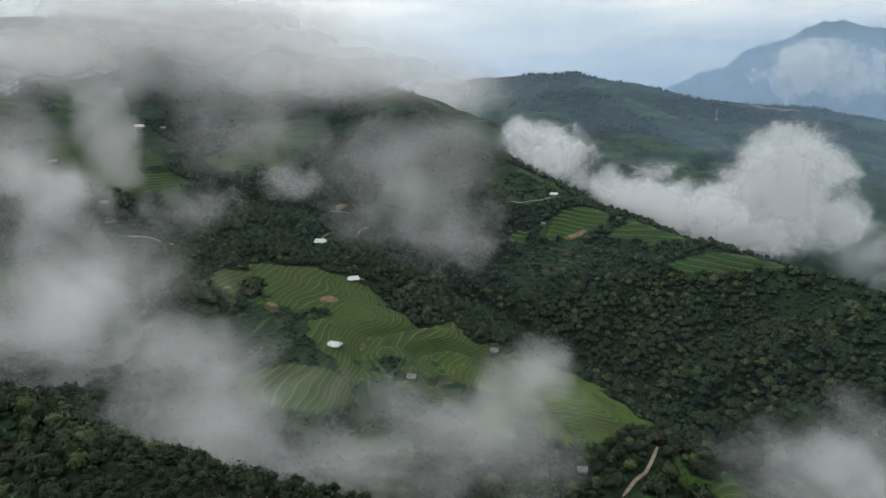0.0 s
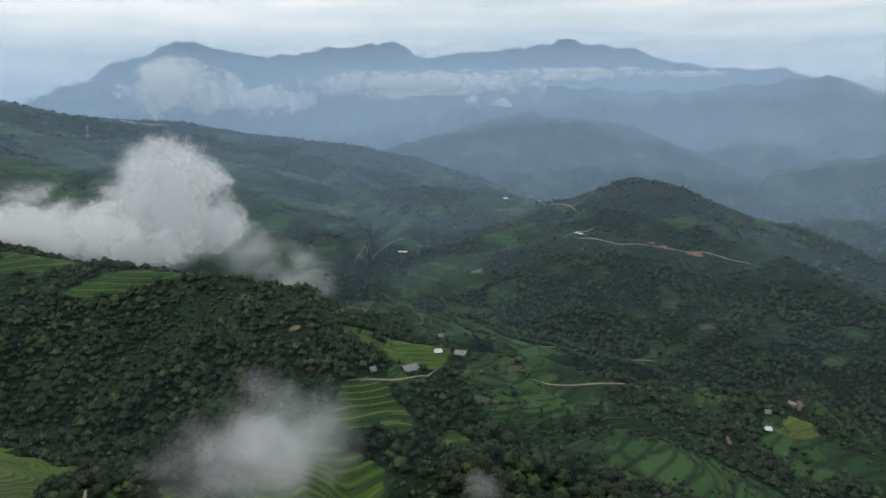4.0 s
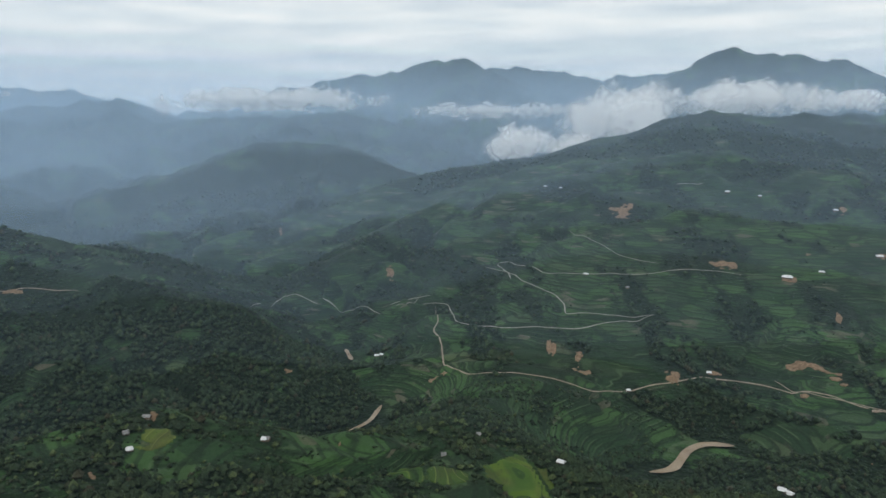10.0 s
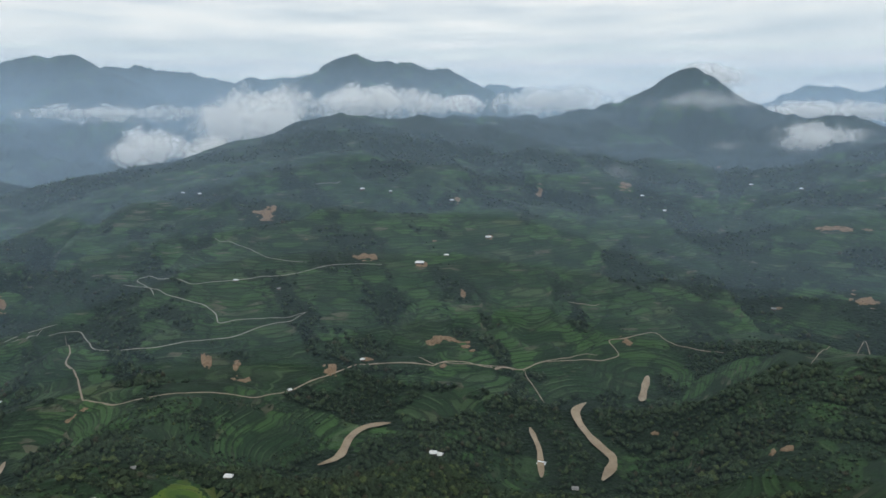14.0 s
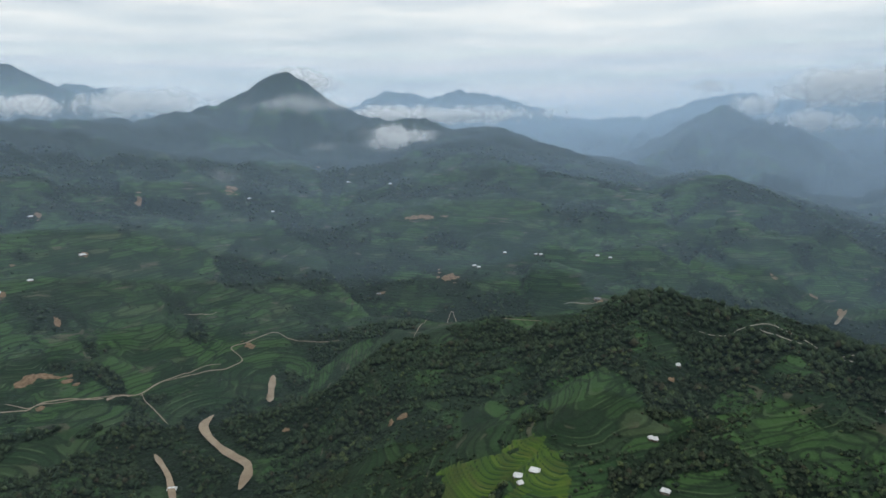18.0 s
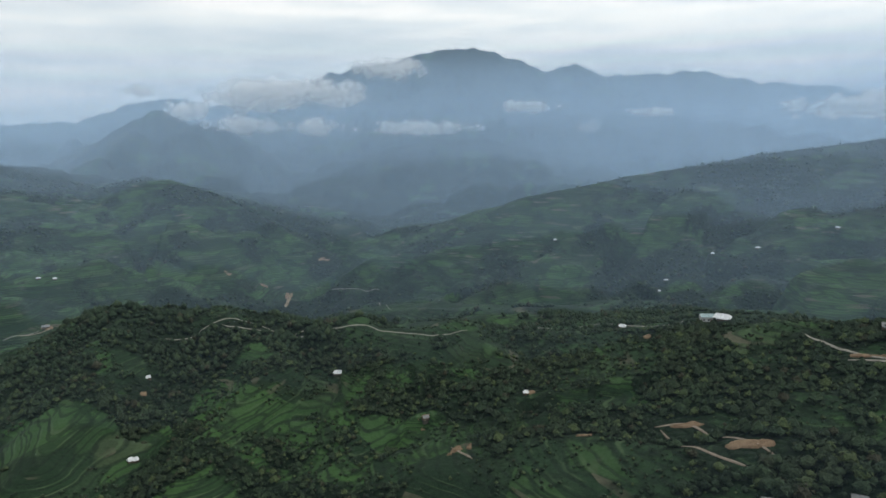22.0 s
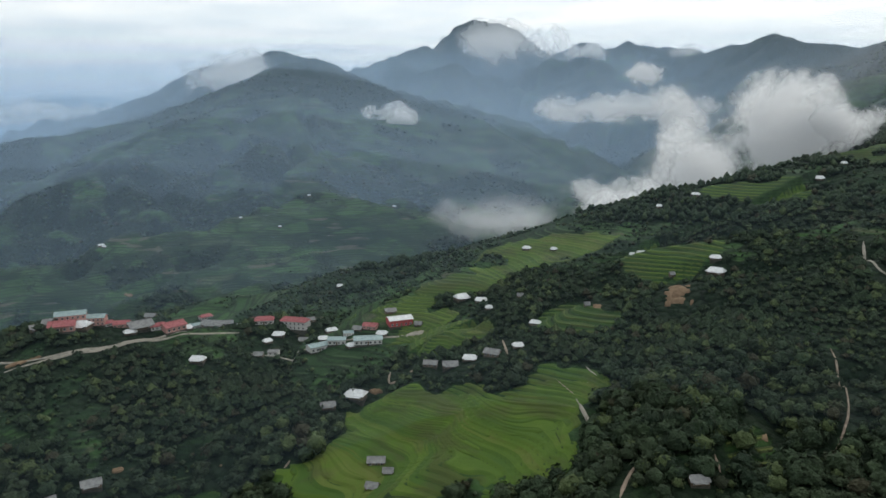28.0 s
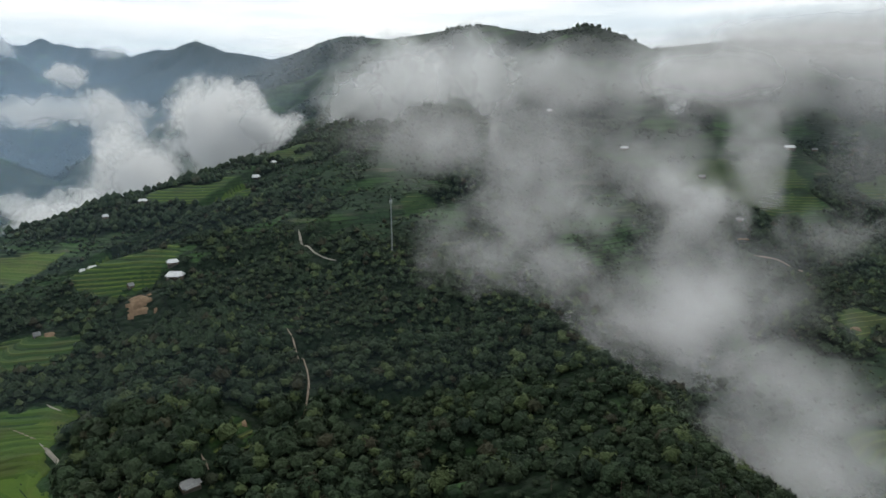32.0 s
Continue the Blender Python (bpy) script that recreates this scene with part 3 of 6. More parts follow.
def polar(az, r, z=0.0):
    a = math.radians(az)
    return (r * math.sin(a), r * math.cos(a), z)


def lattice(ix, iy, seed):
    h = (ix.astype(np.int64) * 374761393 + iy.astype(np.int64) * 668265263 + seed * 982451653) & 0xFFFFFFFF
    h = ((h ^ (h >> 13)) * 1274126177) & 0xFFFFFFFF
    return ((h ^ (h >> 16)) & 0xFFFF) / 32767.5 - 1.0


def value_noise(x, y, seed):
    ix, iy = np.floor(x), np.floor(y)
    fx, fy = x - ix, y - iy
    ux, uy = fx * fx * fx * (fx * (fx * 6 - 15) + 10), fy * fy * fy * (fy * (fy * 6 - 15) + 10)
    a, b = lattice(ix, iy, seed), lattice(ix + 1, iy, seed)
    c, d = lattice(ix, iy + 1, seed), lattice(ix + 1, iy + 1, seed)
    return (a * (1 - ux) + b * ux) * (1 - uy) + (c * (1 - ux) + d * ux) * uy


def fbm(x, y, scale, octaves, seed, gain=0.5, ridged=False):
    total, amp, norm = 0.0, 1.0, 0.0
    for i in range(octaves):
        f = 2.03 ** i / scale
        n = value_noise(x * f * 0.8 + y * f * 0.6 + 17.3 * i, y * f * 0.8 - x * f * 0.6 + 9.1 * i, seed + i)
        total = total + amp * ((1 - 2 * np.abs(n)) if ridged else n)
        norm += amp
        amp *= gain
    return total / norm


def smooth(a, b, x):
    t = np.clip((x - a) / (b - a), 0, 1)
    return t * t * (3 - 2 * t)


# the muddy river: heading and distance along its reaches
RIVERS = [
    [(117.7, 654), (119.6, 664), (120.6, 714), (121.9, 736), (124.1, 740)],
    [(145.8, 916), (145.4, 826)],
    [(140.9, 808), (139.9, 785), (140.3, 752), (141.1, 723), (142.2, 695), (143.5, 674), (143.2, 650), (142.5, 626)],
    [(136.2, 730), (137.1, 678), (137.3, 621)],
    [(91.8, 999), (92.3, 950)],
    [(94.7, 788), (93.7, 745), (90.7, 708), (88.3, 674)],
    [(-169.7, 1272), (-169.1, 1381)],
]


def carve_river(x, y, h):
    """The river's bed, and banks that rise from it."""
    flat = np.full(x.shape, 1e9)
    for course in RIVERS:
        pts = [polar(a, q) for a, q in course]
        for (x0, y0, _), (x1, y1, _) in zip(pts[:-1], pts[1:]):
            dx, dy = x1 - x0, y1 - y0
            s = np.clip(((x - x0) * dx + (y - y0) * dy) / (dx * dx + dy * dy), 0, 1)
            flat = np.minimum(flat, np.hypot(x - x0 - s * dx, y - y0 - s * dy))
    w = smooth(170, 16, flat)
    return h * (1 - w) + np.minimum(h, RIVER_Z - 2 + 0.10 * np.maximum(0, flat - 14)) * w


def crest_height(x, y, pts, near_slope, far_slope):
    """Height of a hill with that crest line, falling away on both sides, with the distance from the crest and the place along it."""
    best, away, along, run = np.full(x.shape, -1e9), np.full(x.shape, 1e9), np.zeros(x.shape), 0.0
    for (x0, y0, z0), (x1, y1, z1) in zip(pts[:-1], pts[1:]):
        dx, dy = x1 - x0, y1 - y0
        s = np.clip(((x - x0) * dx + (y - y0) * dy) / (dx * dx + dy * dy + 1e-9), 0, 1)
        px, py = x0 + s * dx, y0 + s * dy
        d = np.hypot(x - px, y - py)
        z = z0 + s * (z1 - z0)
        out = (dx * (y - y0) - dy * (x - x0)) / math.hypot(dx, dy)
        slope = near_slope + (far_slope - near_slope) * smooth(-25, 25, out)
        length = 2.2 * np.maximum(z - 40, 30) / slope
        soft = 4.0 + 0.003 * math.hypot(x0, y0)
        k = z - slope * length * (1 - np.exp(-(np.sqrt(d * d + soft * soft) - soft) / length))
        along = np.where(k > best, run + s * math.hypot(dx, dy) + 40 * np.tanh(out / 35), along)
        best = np.maximum(best, k)
        away = np.minimum(away, d)
        run += math.hypot(dx, dy)
    return best, away, along


def ground_relief(x, y):
    """Height of the land, and how far a place lies on a rib (1) or down in a gully (-1)."""
    shape = x.shape
    x, y = x.ravel(), y.ravel()
    r = np.hypot(x, y)
    h = 52.0 + 0.055 * np.maximum(0, r - 1000)
    away, along, width = np.full(x.shape, 400.0), np.zeros(x.shape), np.full(x.shape, 150.0)
    bend = 22 * smooth(300, 900, r)
    wx, wy = x + bend * fbm(x, y, 230, 3, 5), y + bend * fbm(x, y, 230, 3, 25)
    for n, (name, near_slope, far_slope, crest) in enumerate(CRESTS):
        pts = [polar(a, q, z) for a, q, z in crest]
        reach = 1.6 * (max(p[2] for p in pts) - 30) / min(near_slope, far_slope) + 60
        xs, ys = [p[0] for p in pts], [p[1] for p in pts]
        at = np.flatnonzero((wx > min(xs) - reach) & (wx < max(xs) + reach) & (wy > min(ys) - reach) & (wy < max(ys) + reach))
        k, d, s = crest_height(wx[at], wy[at], pts, near_slope, far_slope)
        won = k > h[at]
        away[at] = np.where(won, d, away[at])
        along[at] = np.where(won, s + 977.0 * n, along[at])
        width[at] = np.where(won, min(330.0, max(44.0, 0.085 * sum(q for _, q, _ in crest) / len(crest))), width[at])
        h[at] = np.maximum(h[at], k) + 3.0 * np.exp(-np.abs(k - h[at]) / 6.0) * smooth(5, 60, d)
    # ribs and gullies that run down from the crests, with side gullies
    grow = smooth(20, 280, away)
    sway = along + 0.55 * width * fbm(x, y, 140, 3, 311)
    rib = 2 * np.minimum(1, 1.7 * np.abs(value_noise(sway / width, away / (4 * width) + 0.3, 317))) - 1
    side = 2 * np.minimum(1, 1.7 * np.abs(value_noise(sway / (0.38 * width) + 5.2, away / (1.1 * width), 331))) - 1
    rib = 0.62 * rib + 0.38 * side
    head = np.degrees(np.arctan2(x, y))
    steep = 0.19 - 0.10 * smooth(92, 108, head) * smooth(172, 158, head)
    h = h + steep * width * np.minimum(1, away / (1.5 * width)) * (rib - 0.1)
    big = fbm(x, y, 430, 4, 41, ridged=True)
    h = h + grow * (1 - 0.6 * smooth(92, 108, head) * smooth(172, 158, head)) * (16 * big * (0.4 + 0.6 * smooth(700, 1400, r)) + 10 * fbm(x, y, 130, 4, 61) * (0.5 + 0.5 * smooth(500, 900, r)))
    h = h + (0.15 + 0.85 * grow) * 1.5 * fbm(x, y, 40, 3, 77)
    h = h + smooth(1500, 3000, r) * 28 * fbm(x, y, 210, 4, 91, ridged=True) * (0.3 + grow)
    h = h + smooth(2800, 4200, r) * 15 * fbm(x, y, 120, 3, 97, 0.6, ridged=True)
    # rocky, broken skylines on the far ranges
    h = h + smooth(1700, 3000, r) * (26 * fbm(x, y, 80, 3, 103, 0.6) + 4)
    h = carve_river(x, y, h)
    return h.reshape(shape), (rib * np.minimum(1, away / width)).reshape(shape)


def rings():
    r, out = 30.0, [0.0, 10.0, 20.0]
    while r < 4890:
        out.append(r)
        r += 12.0 if r < 210 else (max(2.6, 0.0066 * r) if r < 900 else 0.009 * r)
    return np.array(out + [4890.0])


N_AZ = 1500
RINGS = rings()
AZ = np.linspace(0, 2 * math.pi, N_AZ, endpoint=False)
GX, GY = RINGS[:, None] * np.sin(AZ)[None], RINGS[:, None] * np.cos(AZ)[None]
GZ, GULLY = ground_relief(GX, GY)


def grid_at(grid, x, y):
    """A value of the ground's grid at a place."""
    x, y = np.asarray(x, float), np.asarray(y, float)
    r = np.clip(np.hypot(x, y), RINGS[0], RINGS[-1] - 1e-3)
    i = np.clip(np.searchsorted(RINGS, r) - 1, 0, len(RINGS) - 2)
    fr = (r - RINGS[i]) / (RINGS[i + 1] - RINGS[i])
    a = (np.arctan2(x, y) % (2 * math.pi)) / (2 * math.pi) * N_AZ
    j = np.floor(a).astype(int) % N_AZ
    fa, k = a - np.floor(a), (j + 1) % N_AZ
    return (grid[i, j] * (1 - fa) + grid[i, k] * fa) * (1 - fr) + (grid[i + 1, j] * (1 - fa) + grid[i + 1, k] * fa) * fr


def ground_at(x, y):
    """Height of the ground sheet at a place."""
    return grid_at(GZ, x, y)


def mesh_from(name, verts, faces, mats, smooth_shade=True):
    """A mesh from arrays: verts (n, 3), faces (m, 3 or 4)."""
    me = bpy.data.meshes.new(name)
    faces = np.asarray(faces, np.int32)
    verts = np.asarray(verts, np.float32)
    me.vertices.add(len(verts))
    me.vertices.foreach_set("co", verts.ravel())
    w = faces.shape[1]
    me.loops.add(faces.size)
    me.loops.foreach_set("vertex_index", faces.ravel())
    me.polygons.add(len(faces))
    me.polygons.foreach_set("loop_start", np.arange(0, faces.size, w, dtype=np.int32))
    me.polygons.foreach_set("loop_total", np.full(len(faces), w, np.int32))
    me.polygons.foreach_set("use_smooth", np.full(len(faces), smooth_shade))
    for m in mats if isinstance(mats, (list, tuple)) else [mats]:
        me.materials.append(m)
    me.update(calc_edges=True)
    return me


def grid_faces(nu, nv, wrap=False):
    i = np.arange(nu - 1)[:, None]
    j = np.arange(nv if wrap else nv - 1)[None]
    k = (j + 1) % nv
    a, b, c, d = i * nv + j, i * nv + k, (i + 1) * nv + k, (i + 1) * nv + j
    return np.stack([np.broadcast_to(q, (nu - 1, j.shape[1])) for q in (a, d, c, b)], -1).reshape(-1, 4)


# stands of trees and rice terraces: heading, distance, half width, half depth (and how lush)
WOODS = [
    (61.1, 938, 149, 273), (78.1, 853, 188, 268), (-142.1, 663, 226, 267), (-116.5, 455, 74, 46), (-120.9, 365, 34, 27),
    (-150.9, 464, 65, 75), (-162.0, 525, 68, 117), (-37.9, 350, 55, 119), (-29.2, 312, 45, 75),
    (-56.8, 444, 54, 32), (-30.4, 240, 26, 34), (18.6, 491, 143, 97), (19.1, 482, 159, 95), (-3.1, 507, 42, 53), (25.2, 446, 98, 94),
    (-17.1, 684, 78, 170), (4.3, 910, 57, 170), (62.8, 825, 120, 196), (65.3, 1252, 130, 203), (82.8, 848, 173, 387),
    (-178.2, 711, 161, 110), (-170.0, 564, 83, 34), (-154.5, 511, 33, 53), (-126.5, 423, 94, 32), (-117.1, 418, 69, 59),
    (-68.4, 391, 71, 120), (-54.4, 334, 143, 91), (-52.1, 428, 52, 44), (-88.6, 381, 38, 18), (-125.0, 489, 85, 254), (-119.9, 350, 84, 17),
    (-156.4, 507, 69, 51), (91.4, 890, 55, 138), (-68.2, 568, 91, 69), (15.2, 329, 27, 27), (87.3, 960, 85, 100),
]
FIELDS = [
    (-91.4, 449, 26, 22, 1), (-51.1, 579, 16, 13, 1), (-61.1, 760, 41, 35, 1), (-94.4, 333, 74, 48, 2), (-94.7, 496, 38, 32, 1), (-84.7, 568, 53, 45, 1),
    (-74.5, 535, 34, 29, 1), (-80.9, 452, 23, 20, 1), (-91.4, 536, 45, 27, 1), (-67.2, 650, 60, 28, 1), (12.5, 665, 78, 26, 1), (17.5, 628, 52, 15, 1), (24.8, 566, 46, 13, 1),
    (-25.8, 821, 70, 59, 0), (-14.5, 911, 52, 44, 0), (-2.8, 428, 61, 52, 0), (10.2, 392, 39, 33, 1), (-11.5, 512, 49, 42, 0), (22.1, 329, 18, 15, 1),
    (-12.9, 360, 30, 25, 0), (43.5, 448, 30, 25, 1), (39.5, 331, 36, 27, 1), (43.9, 367, 15, 13, 0), (48.2, 361, 11, 12, 0), (8.5, 388, 51, 43, 1),
    (43.6, 445, 28, 24, 1), (42.1, 377, 27, 20, 0), (76.0, 494, 17, 15, 1), (95.9, 464, 16, 14, 1), (107.3, 486, 33, 28, 2), (100.5, 465, 14, 12, 0),
    (164.8, 440, 35, 30, 2), (-115.5, 335, 41, 12, 1), (-97.8, 342, 49, 22, 2), (-67.0, 308, 10, 12, 0), (-87.8, 361, 40, 34, 2), (-95.2, 500, 37, 32, 1),
]
# open grass cut into narrow terraces
MEADOWS = [
    (-168.4, 529, 46, 37), (171.7, 517, 48, 36), (-160.5, 461, 20, 17), (-142.2, 461, 26, 22), (-153.2, 528, 25, 14), (-169.8, 544, 32, 27),
    (-168.6, 502, 30, 26), (-158.8, 417, 28, 24), (-136.6, 344, 30, 12), (153.4, 519, 22, 19), (128.7, 765, 55, 32), (131.5, 789, 29, 24),
    (-159.6, 461, 22, 18),
]


def rim_of(x, y, wobble, seed):
    """Uneven outline of a stand or field: broad bays, small notches and islands."""
    isle = smooth(0.30, 0.48, fbm(x, y, 30, 3, seed + 7))
    return wobble * fbm(x, y, 62, 4, seed, 0.65) + 0.75 * isle


def patch_share(x, y, spots, wobble, seed):
    """How far a place lies inside any of the oval areas (0 outside, 1 inside), with uneven rims."""
    share = np.zeros(x.shape)
    rim = rim_of(x, y, wobble, seed)
    for az, dist, half_w, half_d, *_ in spots:
        a = math.radians(az)
        u = (x * math.cos(a) - y * math.sin(a)) / half_w
        v = (x * math.sin(a) + y * math.cos(a) - dist) / half_d
        share = np.maximum(share, smooth(1.1, 0.85, np.sqrt(u * u + v * v) + rim))
    return share


def land_use(x, y):
    """Shares of wood and rice field."""
    r = np.hypot(x, y)
    wood = 0.56 - 0.13 * smooth(850, 1100, r) + 1.25 * fbm(x, y, 105, 5, 131, 0.62) + 0.4 * fbm(x, y, 620, 2, 151)
    # the long farmed slope: narrow strips of wood running downhill between the plots
    head = np.degrees(np.arctan2(x, y))
    farmed = smooth(92, 104, head) * smooth(168, 140, head) * smooth(760, 900, r) * smooth(2500, 1900, r)
    wood = wood * (1 - farmed) + farmed * (0.35 + 1.25 * fbm(np.radians(head) * 1500 + 0.35 * r, r * 0.55, 85, 5, 251, 0.66))
    # unbroken mountain forest on the far ranges
    wood = wood + 0.4 * smooth(1750, 2150, r)
    # woods keep to the gullies and steep hollows, fields to the ribs
    wood = wood - 0.34 * grid_at(GULLY, x, y) * smooth(350, 650, r)
    # the misty mountain side across the gorge is mostly wooded
    wood = wood + 0.17 * np.exp(-(((head + 105 + 180) % 360 - 180) / 34) ** 2) * smooth(650, 850, r)
    # open grassy hills with clumps of trees: the dome ridge and the farm spur
    turned = head % 360
    dome = smooth(152, 168, turned) * smooth(238, 214, turned) * smooth(380, 430, r) * smooth(900, 800, r)
    spur = smooth(34, 42, turned) * smooth(116, 104, turned) * smooth(300, 340, r) * smooth(640, 560, r)
    clumps = 0.40 + 1.5 * fbm(x, y, 46, 4, 271, 0.6) - 0.3 * grid_at(GULLY, x, y)
    opened = np.maximum(dome, spur)
    wood = wood * (1 - opened) + opened * (clumps + 0.22 * dome * smooth(520, 640, r) + 0.12 * spur)
    wood = wood + 0.25 * smooth(-25, -10, head) * smooth(60, 40, head) * smooth(900, 1150, r) + 0.14 * farmed * smooth(1150, 1500, r)
    rice = patch_share(x, y, FIELDS, 0.95, 171)
    wood = np.maximum(wood, patch_share(x, y, WOODS, 0.95, 211) * (1 - 0.45 * opened) * (0.86 + 0.9 * fbm(x, y, 42, 3, 231)))
    wood = wood * (1 - rice) * (1 - 0.8 * patch_share(x, y, MEADOWS, 0.95, 171))
    return np.clip(wood, 0, 1), rice * 0.85


def add_colors(me, rgb, alpha=1.0):
    layer = me.color_attributes.new("land", "FLOAT_COLOR", "POINT")
    flat = np.ones((len(rgb), 4), np.float32)
    flat[:, :3] = rgb
    flat[:, 3] = alpha
    layer.data.foreach_set("color", flat.ravel())


def build_ground():
    verts = np.stack([GX.ravel(), GY.ravel(), GZ.ravel()], 1)
    faces = grid_faces(len(RINGS), N_AZ, wrap=True)
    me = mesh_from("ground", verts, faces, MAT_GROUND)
    wood, rice = land_use(GX.ravel(), GY.ravel())
    add_colors(me, np.stack([wood, rice, np.zeros(len(wood))], 1))
    tagged(new("ground", me), "green wooded and terraced mountain slopes and valleys", "ground", kind="structure")


build_ground()


# ---- clouds and mist: banks of thin vapour sheets, lit by sky and sun ----
# heading, distance, height of the middle, half width, half height, thickness
CLOUDS = []
CLOUDS += [
    (-45.4, 760, 381, 259, 112, 0.2), (-50.1, 640, 377, 59, 37, 0.5), (-38.8, 820, 429, 70, 55, 0.45), (-32.4, 700, 347, 59, 54, 0.45),
    (8.8, 900, 315, 59, 40, 0.95), (16.1, 880, 263, 85, 41, 0.95), (24.2, 880, 238, 81, 36, 0.95), (8.1, 950, 319, 61, 40, 0.95), (26.3, 900, 276, 67, 76, 1.0),
    (19.4, 920, 243, 165, 45, 0.95), (28.7, 900, 243, 50, 37, 0.8), (32.0, 850, 221, 33, 26, 0.7), (35.3, 800, 191, 35, 34, 0.6), (24.5, 930, 269, 43, 56, 0.7),
]
CLOUDS += [
    (27.7, 3000, 420, 205, 112, 0.95), (33.9, 3000, 379, 187, 63, 0.8), (45.8, 3050, 445, 528, 62, 0.8), (57.6, 3050, 483, 367, 26, 0.75), (50.1, 2900, 382, 42, 32, 0.6),
    (52.6, 2900, 369, 62, 23, 0.6), (55.3, 2900, 394, 45, 23, 0.5), (45.2, 3400, 444, 38, 38, 0.4),
]
CLOUDS += [
    (114.5, 2750, 390, 223, 123, 1.0), (123.4, 2750, 447, 281, 68, 0.95), (106.6, 2500, 305, 122, 68, 0.95), (110.5, 2300, 298, 79, 59, 0.7), (103.8, 3050, 413, 345, 37, 0.7),
    (87.2, 3050, 460, 430, 51, 0.9), (130.2, 3000, 438, 77, 40, 0.8), (66.9, 3050, 480, 188, 14, 0.6), (78.7, 3050, 434, 59, 35, 0.5), (104.9, 2400, 285, 75, 52, 0.7),
]
CLOUDS += [
    (137.8, 3400, 448, 324, 71, 0.9), (148.7, 3000, 529, 144, 53, 0.8), (156.3, 2900, 399, 213, 46, 0.85), (156.7, 2250, 327, 118, 46, 0.6), (148.6, 2550, 436, 167, 37, 0.4),
    (130.0, 3200, 443, 175, 49, 0.8), (150.6, 2100, 311, 43, 11, 0.25), (143.3, 1900, 248, 42, 22, 0.2),
]
CLOUDS += [
    (160.0, 3050, 399, 526, 44, 0.75), (-179.4, 3050, 506, 78, 27, 0.45), (-176.3, 3050, 433, 100, 43, 0.8), (-171.7, 3050, 482, 183, 72, 0.75), (-171.7, 3050, 363, 139, 37, 0.7),
    (-171.5, 3100, 239, 67, 32, 0.5), (157.1, 2300, 321, 117, 49, 0.5), (149.5, 3000, 519, 135, 50, 0.45),
]
CLOUDS += [
    (-168.6, 3050, 503, 297, 75, 0.85), (-160.7, 3050, 599, 151, 46, 0.7), (-172.4, 3050, 378, 142, 37, 0.75), (-166.7, 3050, 364, 126, 39, 0.8), (-158.5, 3050, 359, 263, 35, 0.7),
    (-149.9, 3050, 445, 141, 29, 0.6), (-145.1, 3400, 359, 69, 33, 0.5), (-140.3, 3050, 420, 104, 21, 0.7),
]
CLOUDS += [
    (-123.5, 3050, 434, 501, 50, 0.85), (-125.1, 3050, 464, 83, 38, 0.7), (-108.0, 2450, 528, 158, 93, 0.75), (-103.2, 1950, 419, 60, 18, 0.5), (-99.8, 1950, 400, 57, 24, 0.5),
    (-96.1, 1850, 401, 82, 43, 0.75), (-110.3, 1700, 347, 50, 19, 0.25),
]
CLOUDS += [
    (-87.6, 3000, 698, 264, 87, 0.7), (-81.1, 3000, 653, 100, 44, 0.7), (-78.1, 900, 301, 64, 26, 0.95), (-72.4, 980, 333, 72, 62, 1.0), (-66.6, 960, 391, 74, 60, 1.0),
    (-63.6, 940, 397, 48, 33, 0.95), (-78.2, 1700, 426, 201, 37, 0.8), (-76.4, 1650, 494, 42, 33, 0.7), (-74.0, 1300, 410, 55, 45, 0.75), (-87.3, 1050, 255, 101, 34, 0.45),
    (-73.6, 2500, 611, 61, 22, 0.4), (-85.4, 1000, 258, 56, 8, 0.3),
]
CLOUDS += [
    (-53.4, 900, 405, 87, 96, 0.62), (-47.0, 1000, 459, 114, 64, 0.62), (-42.8, 520, 328, 59, 34, 0.6), (-43.6, 470, 283, 57, 36, 0.62), (-34.0, 430, 249, 60, 73, 0.75),
    (-31.0, 600, 334, 37, 25, 0.55), (-30.5, 1000, 445, 38, 43, 0.7), (-42.4, 670, 363, 68, 35, 0.5), (-36.6, 400, 260, 34, 32, 0.5), (-30.4, 400, 232, 39, 41, 0.6),
    (-25.9, 420, 255, 45, 51, 0.5),
]
CLOUDS += [
    (-28.5, 1050, 447, 169, 53, -0.95), (-19.9, 1150, 502, 311, 43, -0.95), (-9.4, 1020, 422, 242, 51, -0.96), (-15.1, 1350, 473, 266, 63, -0.95),
    (-25.0, 800, 355, 27, 58, 0.65), (-29.0, 558, 317, 33, 28, 0.6), (-27.3, 390, 281, 60, 42, 0.6), (-20.8, 291, 265, 37, 35, 0.6), (-9.5, 270, 253, 51, 27, 0.62),
    (1.8, 312, 240, 50, 32, 0.55), (-2.4, 700, 301, 78, 79, 0.5), (-12.2, 650, 321, 25, 18, 0.4), (7.6, 383, 239, 21, 19, 0.4), (-19.6, 620, 308, 35, 19, 0.4),
    (31.8, 332, 236, 22, 24, 0.6), (33.3, 325, 236, 32, 24, 0.6), (8.3, 383, 239, 16, 19, 0.35), (0.1, 600, 281, 41, 35, 0.35), (-15.4, 850, 349, 81, 38, 0.35),
    (0.0, 1400, 389, 131, 56, -0.9), (27.7, 322, 230, 27, 17, 0.35), (51.4, 295, 224, 10, 7, 0.25),
]


